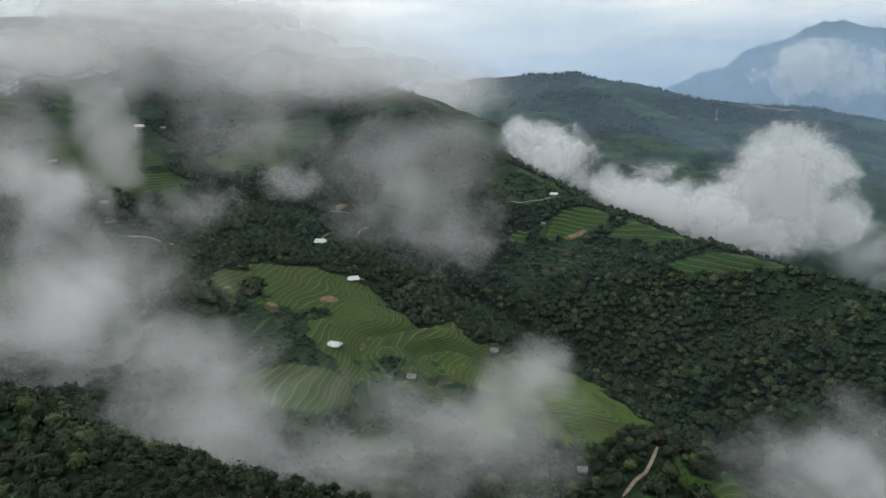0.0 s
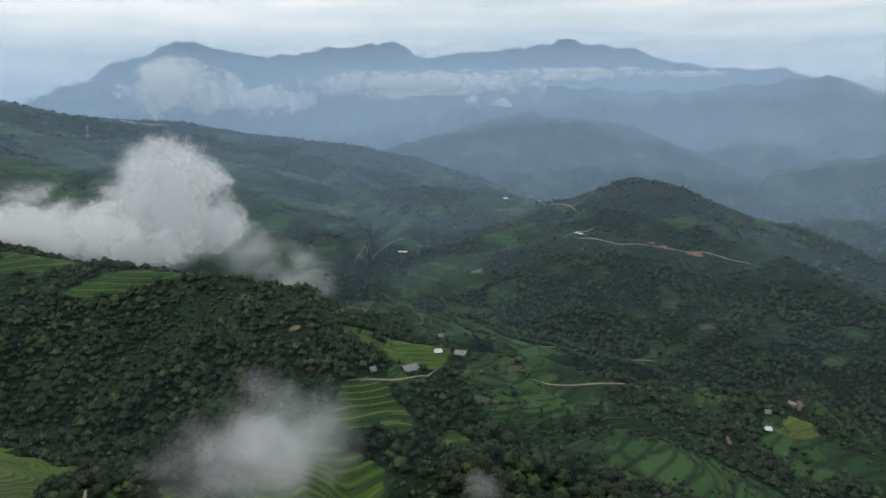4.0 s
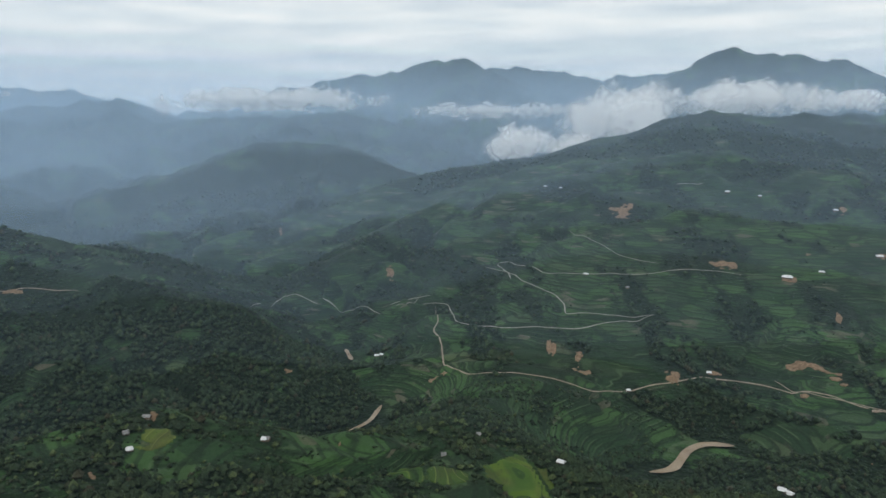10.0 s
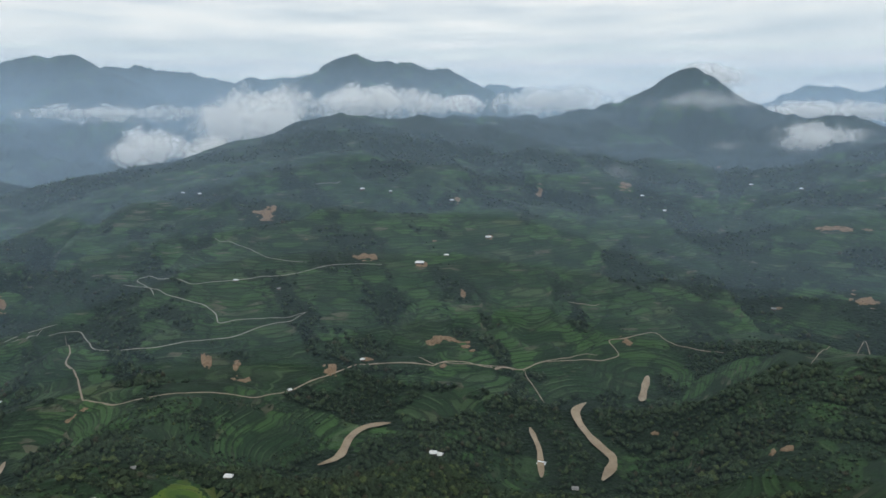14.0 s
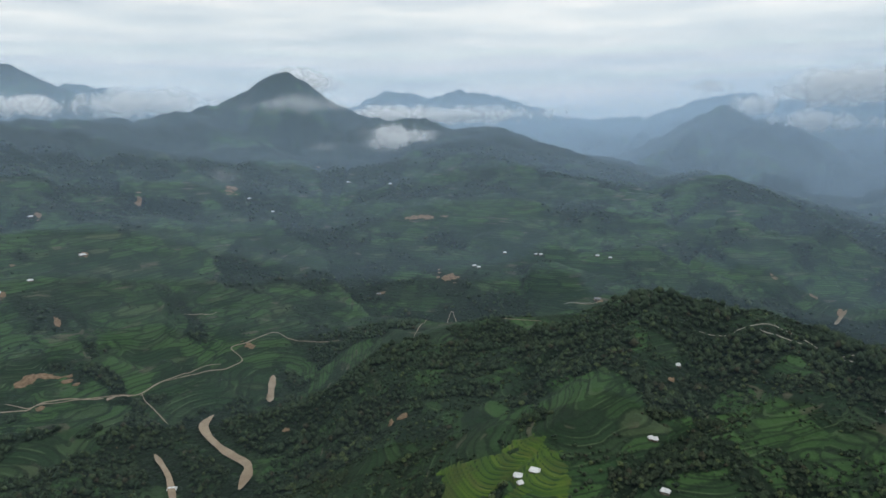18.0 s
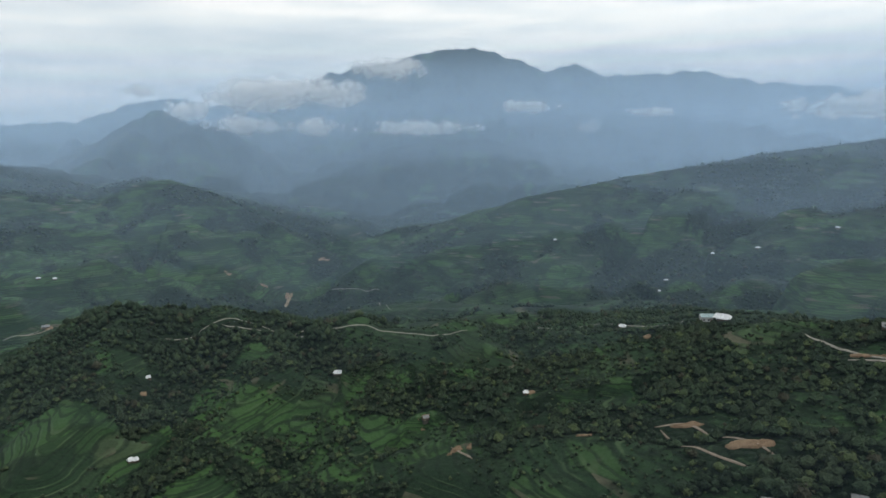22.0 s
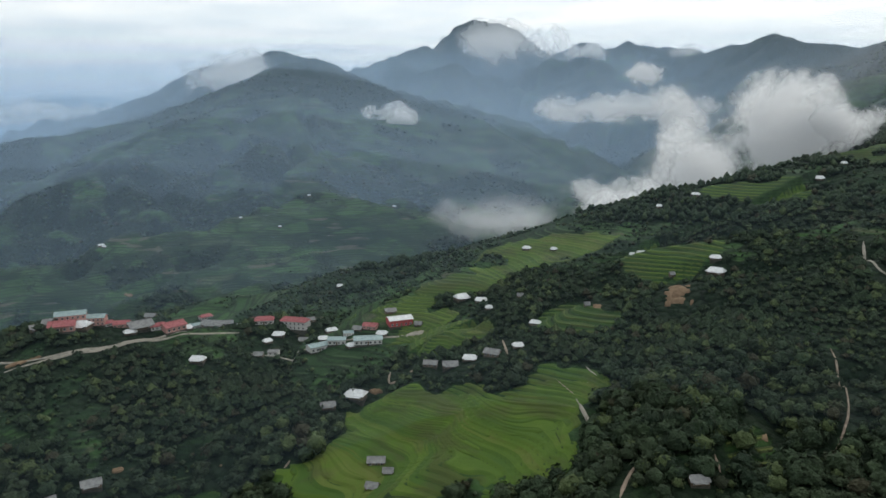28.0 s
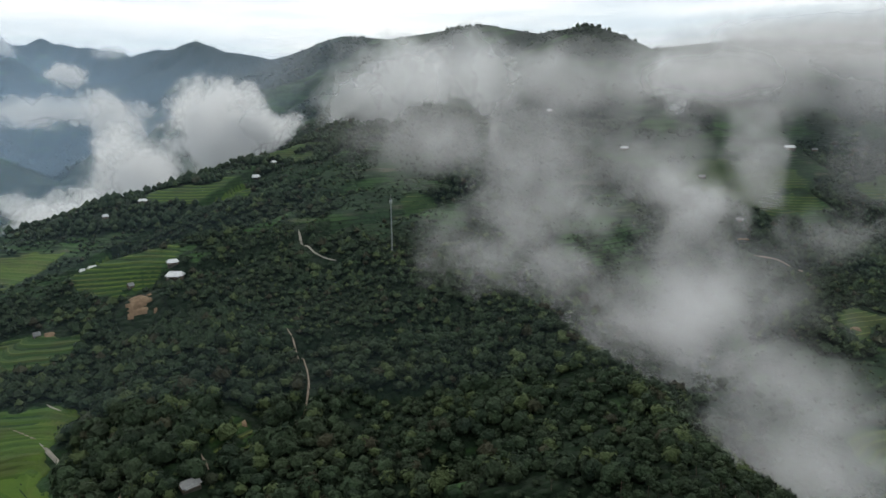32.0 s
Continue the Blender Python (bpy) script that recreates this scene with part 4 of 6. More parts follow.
def vapour(name, colour, veil=False, wispy=False, even=False):
    """Thin vapour: scatters light to both sides and lets the rest through."""
    m = bpy.data.materials.new(name)
    m.use_nodes = True
    t = m.node_tree
    t.nodes.clear()
    at = t.nodes.new("ShaderNodeAttribute")
    at.attribute_name = "vapour"
    sep = t.nodes.new("ShaderNodeSeparateColor")
    t.links.new(at.outputs["Color"], sep.inputs[0])
    pos = place_of(t)
    if veil:
        wisps = tex(t, "ShaderNodeTexNoise", mapped(t, pos, (0.0011, 0.0011, 0.004)), 1.0, 3, 0.5)
        alpha = math_node(t, "MULTIPLY", sep.outputs[2], math_node(t, "ADD", math_node(t, "MULTIPLY", wisps.outputs[0], 0.9), 0.55), True)
    else:
        scaled = t.nodes.new("ShaderNodeVectorMath")
        scaled.operation = "SCALE"
        t.links.new(pos, scaled.inputs[0])
        t.links.new(at.outputs["Alpha"], scaled.inputs["Scale"])
        lumps = tex(t, "ShaderNodeTexNoise", scaled.outputs[0], 1.25 if even else (0.95 if wispy else 0.72), 4 if wispy else 6, 0.5 if wispy else 0.56)
        lumps.inputs["Distortion"].default_value = 0.0 if even else (0.6 if wispy else 0.3)
        u = math_node(t, "MULTIPLY", math_node(t, "SUBTRACT", sep.outputs[0], 0.5), 2.0)
        v = math_node(t, "MULTIPLY", math_node(t, "SUBTRACT", sep.outputs[1], 0.5), 2.0)
        rr = math_node(t, "SQRT", math_node(t, "ADD", math_node(t, "MULTIPLY", u, u), math_node(t, "MULTIPLY", v, v)))
        env = math_node(t, "SUBTRACT", 1.0, rr)
        body = math_node(t, "ADD", math_node(t, "SUBTRACT", math_node(t, "MULTIPLY", env, 0.95 if even else (1.3 if wispy else 2.3)), 0.0 if even else (0.19 if wispy else 0.6)), math_node(t, "MULTIPLY", math_node(t, "SUBTRACT", lumps.outputs[0], 0.5), 1.1 if even else (4.2 if wispy else 6.0)))
        edge = t.nodes.new("ShaderNodeMapRange")
        edge.interpolation_type = "SMOOTHSTEP"
        t.links.new(body, edge.inputs[0])
        edge.inputs[1].default_value, edge.inputs[2].default_value = (0.0, 1.35) if wispy else (0.0, 1.15)
        rim = t.nodes.new("ShaderNodeMapRange")
        rim.interpolation_type = "SMOOTHSTEP"
        t.links.new(env, rim.inputs[0])
        rim.inputs[1].default_value, rim.inputs[2].default_value = 0.0, 0.9 if even else (0.34 if wispy else 0.2)
        alpha = math_node(t, "MULTIPLY", math_node(t, "MULTIPLY", edge.outputs[0], rim.outputs[0]), sep.outputs[2], True)
    dif, thr, tra = t.nodes.new("ShaderNodeBsdfDiffuse"), t.nodes.new("ShaderNodeBsdfTranslucent"), t.nodes.new("ShaderNodeBsdfTransparent")
    dif.inputs[0].default_value = thr.inputs[0].default_value = (*colour, 1)
    # light from above and in front is scattered back, light from above and behind comes through
    facing = t.nodes.new("ShaderNodeNewGeometry").outputs["Normal"]
    up = 1.1 if veil else (3.0 if wispy else 1.7)
    for shader, tilt in ((dif, up), (thr, -up)):
        lean = t.nodes.new("ShaderNodeVectorMath")
        lean.operation = "ADD"
        t.links.new(facing, lean.inputs[0])
        lean.inputs[1].default_value = (0, 0, tilt)
        unit = t.nodes.new("ShaderNodeVectorMath")
        unit.operation = "NORMALIZE"
        t.links.new(lean.outputs[0], unit.inputs[0])
        t.links.new(unit.outputs[0], shader.inputs["Normal"])
    half, mix = t.nodes.new("ShaderNodeMixShader"), t.nodes.new("ShaderNodeMixShader")
    half.inputs[0].default_value = 0.5
    t.links.new(dif.outputs[0], half.inputs[1])
    t.links.new(thr.outputs[0], half.inputs[2])
    t.links.new(alpha, mix.inputs[0])
    t.links.new(tra.outputs[0], mix.inputs[1])
    t.links.new(half.outputs[0], mix.inputs[2])
    out = t.nodes.new("ShaderNodeOutputMaterial")
    t.links.new(mix.outputs[0], out.inputs[0])
    return m


MAT_CLOUD = vapour("cloud", (0.97, 0.98, 0.985))
MAT_WISP = vapour("wispy_mist", (0.97, 0.972, 0.975), wispy=True)
MAT_FOG = vapour("smooth_fog", (0.985, 0.985, 0.985), wispy=True, even=True)
# the blue of distance haze, put into the colour of added sheets
MAT_HAZE_TINT = vapour("mist", (0.54, 0.75, 0.99), veil=True)


def vapour_layer(me, rgba):
    layer = me.color_attributes.new("vapour", "FLOAT_COLOR", "POINT")
    layer.data.foreach_set("color", np.asarray(rgba, np.float32).ravel())


def cloud(az, dist, z, half_w, half_h, thick, seed):
    """A cloud bank: a stack of bulging sheets of vapour, one behind another."""
    rng = np.random.RandomState(seed)
    thin = (dist < 900 and thick < 0.8) or thick <= 0.36
    full = thick < 0
    half_w, half_h = (half_w * 1.6, half_h * 1.6) if thin else (half_w * 1.4, half_h * 1.36)
    thick = -thick if full else (0.79 * thick if thin else thick)
    sheets = 5 if dist < 1500 else 4
    depth = min(0.5 * half_w, 0.09 * dist)
    a = radians(az)
    side, ahead = np.array((math.cos(a), -math.sin(a), 0)), np.array((math.sin(a), math.cos(a), 0))
    mid = ahead * dist + np.array((0, 0, z))
    verts, cols, faces, nu, nv = [], [], [], 9, 13
    each = 1 - (1 - min(thick, 0.985)) ** (1 / (0.62 * sheets))
    for k in range(sheets):
        f = (k + 0.5) / sheets * 2 - 1
        grow = 1 - 0.16 * abs(f)
        off = depth * f
        for i in range(nu):
            v = i / (nu - 1) * 2 - 1
            for j in range(nv):
                u = j / (nv - 1) * 2 - 1
                bulge = -0.35 * depth * (1 - u * u) * (1 - v * v)
                sway = 0.0 if full else rng.uniform(-0.05, 0.05) * depth
                p = mid + side * (u * half_w * grow) + np.array((0, 0, v * half_h * grow)) + ahead * (off + bulge + sway)
                verts.append(p)
                cols.append((u / 2 + 0.5, v / 2 + 0.5, each, 1.0 / (0.55 * (half_w * half_h * half_h) ** (1 / 3) + 8)))
        faces.append(grid_faces(nu, nv) + k * nu * nv)
    me = mesh_from("cloud_bank", verts, np.concatenate(faces), MAT_FOG if full else (MAT_WISP if thin else MAT_CLOUD))
    vapour_layer(me, cols)
    label = "smooth white fog bank hiding the ridge" if full else "thin grey drifting mist over the terraced valley" if thin else ("bright white low cloud lying behind the ridge" if dist < 2000 else "small white cloud streak against the hazy far mountains")
    return tagged(new("cloud_bank", me), label, "cloud", "low clouds")


for n, c in enumerate(CLOUDS):
    cloud(*c, seed=300 + n)


def haze_share(az):
    """Haze share by heading: more over cloudy side valleys, less over the farmed slope."""
    def near(mid, width):
        return math.exp(-(((az - mid + 180) % 360 - 180) / width) ** 2)
    return 1 - 0.12 * near(128, 34) + 1.35 * near(-104, 44) + 0.6 * near(45, 34) + 0.08 * near(-160, 28)


def haze(dist, thick, top, seed):
    """Distance haze put in as colour: one thin blue-tinted sheet round the basin."""
    n, rows = 96, 7
    base = 20.0
    verts, cols = [], []
    for i in range(rows):
        v = i / (rows - 1)
        for j in range(n):
            a = 2 * math.pi * j / n
            r = dist * (1 + 0.05 * math.sin(3 * a + seed) + 0.03 * math.sin(7 * a + 2 * seed))
            verts.append((r * math.sin(a), r * math.cos(a), base + v * (top - base)))
            cols.append((0, v, thick * haze_share(math.degrees(a)) * (1 - smooth(0.38, 1.0, v)), 1))
    me = mesh_from("haze_sheet", verts, grid_faces(rows, n, wrap=True), MAT_HAZE_TINT)
    vapour_layer(me, cols)
    return tagged(new("haze_sheet", me), "thin blue-tinted sheet standing in for haze over the valleys", "haze", kind="stuff")


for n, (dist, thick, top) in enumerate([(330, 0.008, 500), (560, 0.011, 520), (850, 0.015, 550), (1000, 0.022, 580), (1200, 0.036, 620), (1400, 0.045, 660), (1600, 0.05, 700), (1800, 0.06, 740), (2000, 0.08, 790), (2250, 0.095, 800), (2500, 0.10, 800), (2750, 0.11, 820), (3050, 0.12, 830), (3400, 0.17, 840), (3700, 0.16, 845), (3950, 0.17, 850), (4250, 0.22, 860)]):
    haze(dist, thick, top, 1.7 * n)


# ---- trees, rice terraces, river ----
def part(name, bm_or_mesh, mat=None, parent=None, label=""):
    """Links a bmesh or mesh as one object under a thing."""
    me = bm_or_mesh
    if isinstance(me, bmesh.types.BMesh):
        me = bpy.data.meshes.new(name)
        bm_or_mesh.to_mesh(me)
        bm_or_mesh.free()
    if mat is not None and not me.materials:
        me.materials.append(mat)
    ob = new(name, me)
    if parent is not None:
        ob.parent = parent
    if label:
        ob["label"] = label
    return ob


ICO_V = []
for s1 in (-1, 1):
    for s2 in (-1, 1):
        g = s2 * 1.618
        ICO_V += [(0, s1, g), (s1, g, 0), (g, 0, s1)]
ICO_V = np.array(ICO_V) / math.hypot(1, 1.618)
ICO_F = [(i, j, k) for i in range(12) for j in range(i + 1, 12) for k in range(j + 1, 12)
         if max(np.linalg.norm(ICO_V[i] - ICO_V[j]), np.linalg.norm(ICO_V[j] - ICO_V[k]), np.linalg.norm(ICO_V[i] - ICO_V[k])) < 1.1]
ICO_F = np.array([f if np.dot(np.cross(ICO_V[f[1]] - ICO_V[f[0]], ICO_V[f[2]] - ICO_V[f[0]]), ICO_V[f[0]]) > 0 else f[::-1] for f in ICO_F])


def clump(rng, leaves, size=0.36, tall=0.85):
    """A crown about 1 m in radius: an uneven core and loose leaf sprays round it. Vertices (n, 3) and triangles."""
    if leaves < 8:
        v = np.array([(1, 0, 0), (0, 1, 0), (-1, 0, 0), (0, -1, 0), (0, 0, 0.9), (0, 0, -0.8)]) * rng.uniform(0.75, 1.15, (6, 1))
        f = np.array([(0, 1, 4), (1, 2, 4), (2, 3, 4), (3, 0, 4), (1, 0, 5), (2, 1, 5), (3, 2, 5), (0, 3, 5)])
        if leaves == 0:
            return v, f
        v, f, n = [v * 0.92], [f], 6
    else:
        v, f, n = [ICO_V * rng.uniform(0.74, 1.04, (12, 1)) * (0.9, 0.9, 0.85 * tall)], [ICO_F], 12
    d = rng.normal(size=(leaves, 3))
    d[:, 2] = np.abs(d[:, 2]) * 1.1 - 0.35
    d /= np.linalg.norm(d, axis=1)[:, None]
    for q in d:
        c = q * rng.uniform(0.74, 1.02) * (1, 1, tall)
        a = rng.normal(size=3)
        a -= q * (a @ q) * 0.55
        a /= np.linalg.norm(a)
        b = np.cross(q, a)
        s = size * rng.uniform(0.6, 1.25) * (0.72 if leaves > 30 else 1.0)
        v.append(np.array([c + a * s, c - a * s * 0.6 + b * s * 0.8, c - a * s * 0.5 - b * s * 0.8]))
        f.append(np.array([[n, n + 1, n + 2]]))
        n += 3
    return np.concatenate(v), np.concatenate(f)


def scatter(count, r0, r1, seed, keep):
    """Places spread evenly over the ring between two distances where keep(x, y) is true."""
    rng = np.random.RandomState(seed)
    r = np.sqrt(rng.uniform(r0 * r0, r1 * r1, count))
    a = rng.uniform(0, 2 * math.pi, count)
    x, y = r * np.sin(a), r * np.cos(a)
    ok = keep(x, y)
    return x[ok], y[ok]


def in_view(x, y):
    """Ground that the eye above the valley can see: not hidden behind nearer hills."""
    r = np.hypot(x, y)
    j = ((np.arctan2(x, y) % (2 * math.pi)) / (2 * math.pi) * N_AZ).astype(int) % N_AZ
    i = np.clip(np.searchsorted(RINGS, r) - 1, 0, len(RINGS) - 2)
    return (GZ[i, j] + 9 - EYE[2]) / r > HORIZON[i, j] - 0.004


HORIZON = np.maximum.accumulate((GZ - EYE[2]) / RINGS[:, None], axis=0)


def wooded(limit):
    def keep(x, y):
        w, rice = land_use(x, y)
        return (w > limit) & (rice < 0.2) & in_view(x, y) & clear_of_ways(x, y)
    return keep


# roads and tracks: kind, width, heading and distance along the way
WAYS = []
WAYS.append(("road", 5, [(95.61, 1154), (97.38, 1173), (99.01, 1167)]))
WAYS.append(("road", 5, [(98.40, 1141), (100.58, 1139), (101.08, 1002), (102.40, 976), (105.58, 963), (107.24, 969), (111.06, 956), (114.18, 983), (117.36, 1022)]))
WAYS.append(("road", 5, [(117.36, 1022), (114.65, 1007), (110.29, 996), (110.25, 1032), (109.52, 1071), (106.67, 1144), (106.10, 1177), (104.53, 1273), (105.54, 1274), (108.80, 1157), (112.20, 1149), (115.72, 1146), (118.44, 1166), (122.10, 1169), (123.70, 1162)]))
WAYS.append(("track", 6, [(99.45, 1133), (99.68, 995), (99.16, 975), (99.94, 946), (100.02, 889), (100.13, 853), (102.39, 804), (106.50, 788), (108.18, 784), (112.50, 766), (115.68, 803), (118.04, 836), (120.17, 856), (121.36, 868), (125.64, 865), (128.51, 859), (132.34, 846), (135.68, 863), (136.61, 879), (138.94, 907), (141.69, 949)]))
WAYS.append(("track", 5, [(135.68, 863), (136.41, 832), (137.39, 797)]))
WAYS.append(("track", 5, [(137.58, 888), (140.97, 921), (143.62, 963), (142.38, 994), (145.99, 1032), (147.73, 1008), (151.40, 968)]))
WAYS.append(("track", 4, [(157.53, 820), (158.27, 940), (160.88, 1155), (165.60, 804), (168.40, 770)]))
WAYS.append(("road", 4, [(-174.72, 665), (-172.73, 646), (-170.45, 670), (-167.60, 674)]))
WAYS.append(("road", 4, [(-179.06, 664), (-175.48, 675), (-170.21, 670), (-162.22, 620), (-154.53, 590)]))
WAYS.append(("road", 4, [(-148.88, 732), (-142.25, 672), (-138.50, 639), (-136.66, 652)]))
WAYS.append(("road", 4.5, [(-128.59, 527), (-124.70, 486), (-121.45, 482), (-117.59, 490), (-112.97, 504)]))
WAYS.append(("road", 4.5, [(-125.48, 481), (-121.88, 481), (-119.63, 483), (-116.50, 492), (-113.65, 498)]))
WAYS.append(("road", 5, [(-113.65, 498), (-108.98, 517)]))
WAYS.append(("road", 4.5, [(-108.20, 491), (-102.76, 479), (-99.02, 474), (-94.30, 470)]))
WAYS.append(("track", 3.5, [(-138.82, 419), (-136.22, 422), (-132.69, 395), (-129.44, 376)]))
WAYS.append(("track", 3.5, [(-138.33, 416), (-134.50, 379), (-131.21, 366)]))
WAYS.append(("track", 2, [(-62.24, 393), (-61.56, 375), (-60.64, 343), (-60.67, 322), (-61.27, 311)]))
WAYS.append(("road", 4, [(-60.85, 524), (-60.73, 511), (-59.58, 477), (-57.95, 478)]))
WAYS.append(("road", 3.5, [(-80.14, 385), (-78.97, 370)]))
WAYS.append(("road", 4.5, [(-80.90, 356), (-80.02, 343), (-79.62, 330)]))
WAYS.append(("track", 4, [(-75.73, 289), (-76.83, 280), (-77.00, 267)]))
WAYS.append(("track", 3, [(-82.66, 373), (-80.99, 359)]))
WAYS.append(("track", 4, [(18.30, 345), (18.01, 329), (16.70, 316), (15.59, 298)]))
WAYS.append(("road", 4, [(-11.71, 628), (-9.39, 700), (-5.72, 683)]))
WAYS.append(("road", 3.5, [(5.64, 715), (8.14, 704), (9.94, 712)]))
WAYS.append(("track", 4, [(-9.30, 776), (-7.50, 768)]))
WAYS.append(("track", 4, [(-24.82, 596), (-21.92, 603), (-20.34, 572)]))
WAYS.append(("track", 3, [(40.43, 394), (43.81, 401), (47.10, 426)]))
WAYS.append(("track", 3, [(55.33, 440), (57.97, 441), (61.27, 460), (64.45, 477)]))
WAYS.append(("track", 4, [(40.30, 1091), (42.15, 1219), (44.42, 1249)]))
WAYS.append(("road", 4, [(52.64, 1775), (55.58, 1365), (58.02, 1252), (58.88, 1199)]))
WAYS.append(("road", 4, [(57.43, 1087), (58.59, 1120), (60.12, 1156)]))
WAYS.append(("track", 6, [(58.49, 1072), (62.04, 1045), (65.69, 1080), (68.47, 1089), (71.96, 1077)]))
WAYS.append(("road", 3.5, [(65.46, 797), (61.70, 802), (56.24, 650)]))
WAYS.append(("road", 4, [(84.24, 1109), (86.49, 1203), (90.32, 1148), (93.31, 1153), (96.12, 1089), (98.24, 1176)]))
WAYS.append(("track", 3, [(139.23, 1065), (141.71, 1096)]))
WAYS.append(("road", 4, [(-166.63, 1366), (-161.94, 1303)]))
WAYS.append(("road", 3.5, [(-162.40, 1291), (-160.99, 1053)]))
WAYS.append(("track", 3, [(170.83, 1162), (173.35, 1162)]))
WAYS.append(("road", 3.5, [(170.22, 1160), (172.48, 1166)]))
WAYS.append(("track", 4, [(126.58, 875), (130.11, 845), (135.86, 863)]))
WAYS.append(("road", 4, [(103.64, 1246), (105.51, 1219), (105.75, 1160)]))
WAYS.append(("road", 3, [(118.50, 1642), (120.51, 1640)]))
WAYS.append(("road", 3, [(110.47, 1409), (114.49, 1224), (117.53, 1195)]))
WAYS.append(("track", 3, [(-69.67, 293), (-69.15, 285)]))
WAYS.append(("track", 3, [(-106.01, 341), (-105.51, 346)]))
WAYS.append(("track", 3, [(-155.98, 422), (-154.06, 402)]))
WAYS.append(("track", 3, [(-87.18, 428), (-86.70, 401)]))
WAYS.append(("track", 3.5, [(-96.72, 415), (-97.24, 399), (-94.33, 422)]))
# houses: heading, distance, length, make
HOUSES = []
HOUSES += [
    (-123.12, 529, 10.4, "G"), (-118.53, 512, 9.3, "O"), (-117.04, 501, 8.3, "P"), (-115.48, 728, 11.4, "G"), (-112.99, 509, 8.4, "P"), (-111.47, 686, 12.5, "O"),
    (-109.80, 631, 9.6, "G"), (-108.73, 599, 8.3, "P"), (-107.83, 614, 8.3, "O"), (-105.89, 519, 9.5, "P"), (-103.37, 541, 8.9, "G"), (-101.56, 502, 8.7, "P"),
    (-100.18, 483, 7.6, "B"), (-99.37, 487, 7.7, "G"), (-97.37, 476, 8.1, "P"), (-106.82, 508, 6.8, "P"), (-103.88, 517, 7.7, "G"), (-102.28, 489, 7.7, "P"),
    (-94.29, 482, 5.7, "G"), (-96.62, 505, 8.8, "G"), (-99.98, 466, 7.3, "P"), (-120.92, 516, 19.6, "L"), (-119.46, 514, 17.0, "L"), (-121.52, 506, 16.7, "R"),
    (-120.42, 508, 14.2, "P"), (-122.20, 527, 11.3, "G"), (-116.33, 508, 16.8, "G"), (-117.57, 511, 11.0, "R"), (-115.02, 508, 11.8, "O"), (-113.94, 506, 16.0, "R"),
    (-112.15, 658, 14.2, "B"), (-110.75, 640, 24.8, "G"), (-106.96, 537, 15.1, "O"), (-104.52, 532, 22.1, "S"), (-106.35, 491, 8.1, "T"), (-107.56, 483, 7.2, "G"),
    (-102.77, 475, 14.9, "B"), (-101.13, 476, 13.3, "B"), (-98.56, 469, 20.1, "N"), (-98.29, 486, 11.0, "R"), (-95.89, 487, 18.2, "H"), (-112.29, 472, 10.2, "P"),
    (-99.73, 393, 12.5, "P"), (-102.12, 383, 8.9, "G"), (-89.93, 405, 10.4, "P"), (-91.61, 403, 9.7, "G"), (-93.29, 409, 9.0, "G"), (-87.98, 405, 12.3, "G"),
    (-85.86, 411, 8.3, "P"), (-84.44, 448, 9.0, "P"), (-90.58, 513, 11.9, "P"), (-88.99, 501, 10.8, "P"), (-88.33, 477, 6.5, "P"), (-85.72, 488, 5.8, "G"),
    (-85.22, 588, 8.8, "P"), (-83.03, 574, 6.6, "P"), (-76.14, 549, 8.1, "P"), (-76.81, 543, 5.4, "P"), (-70.56, 508, 9.3, "P"), (-70.44, 498, 13.8, "P"),
    (-72.28, 643, 8.6, "P"), (-64.01, 692, 12.2, "P"), (-62.50, 720, 6.9, "P"), (-73.69, 502, 5.0, "G"), (-100.74, 642, 6.4, "P"), (-74.92, 632, 6.3, "P"),
]
HOUSES += [
    (-98.13, 327, 9.4, "G"), (-97.13, 316, 5.7, "G"), (-70.82, 277, 9.9, "G"), (-120.76, 355, 9.7, "G"), (-98.53, 305, 6.7, "G"), (-135.15, 637, 20.5, "B"),
    (-134.23, 632, 17.2, "P"), (-129.91, 346, 7.6, "G"), (-123.76, 352, 7.1, "G"), (-141.77, 660, 8.2, "P"),
]
HOUSES += [
    (-22.92, 947, 18.3, "P"), (-21.31, 982, 9.3, "G"), (-10.12, 669, 14.2, "P"), (-7.57, 547, 11.7, "P"), (-9.44, 418, 10.7, "P"), (-2.93, 381, 6.7, "G"),
    (4.30, 447, 6.8, "G"), (12.06, 315, 5.9, "G"), (9.13, 712, 10.3, "P"), (8.31, 662, 5.3, "G"), (-25.94, 672, 7.5, "G"), (-28.82, 839, 9.3, "G"),
]
HOUSES += [
    (44.74, 417, 12.1, "G"), (47.24, 443, 6.8, "P"), (49.19, 448, 9.9, "G"), (41.58, 403, 5.0, "G"), (47.46, 568, 5.7, "G"), (44.13, 1196, 11.9, "P"),
    (52.86, 1385, 13.4, "P"), (58.69, 1117, 8.9, "P"),
]
HOUSES += [
    (74.34, 476, 5.9, "P"), (74.19, 500, 5.3, "G"), (75.83, 533, 7.5, "E"), (44.52, 1201, 11.9, "P"), (84.69, 491, 5.3, "P"), (94.40, 959, 9.8, "P"),
    (59.03, 1121, 10.6, "P"),
]
HOUSES += [
    (110.31, 522, 8.4, "P"), (103.15, 565, 5.0, "G"), (94.80, 958, 8.1, "P"), (127.78, 613, 8.9, "P"), (100.06, 497, 5.0, "G"), (111.89, 1147, 11.5, "P"),
    (84.98, 491, 5.0, "G"),
]
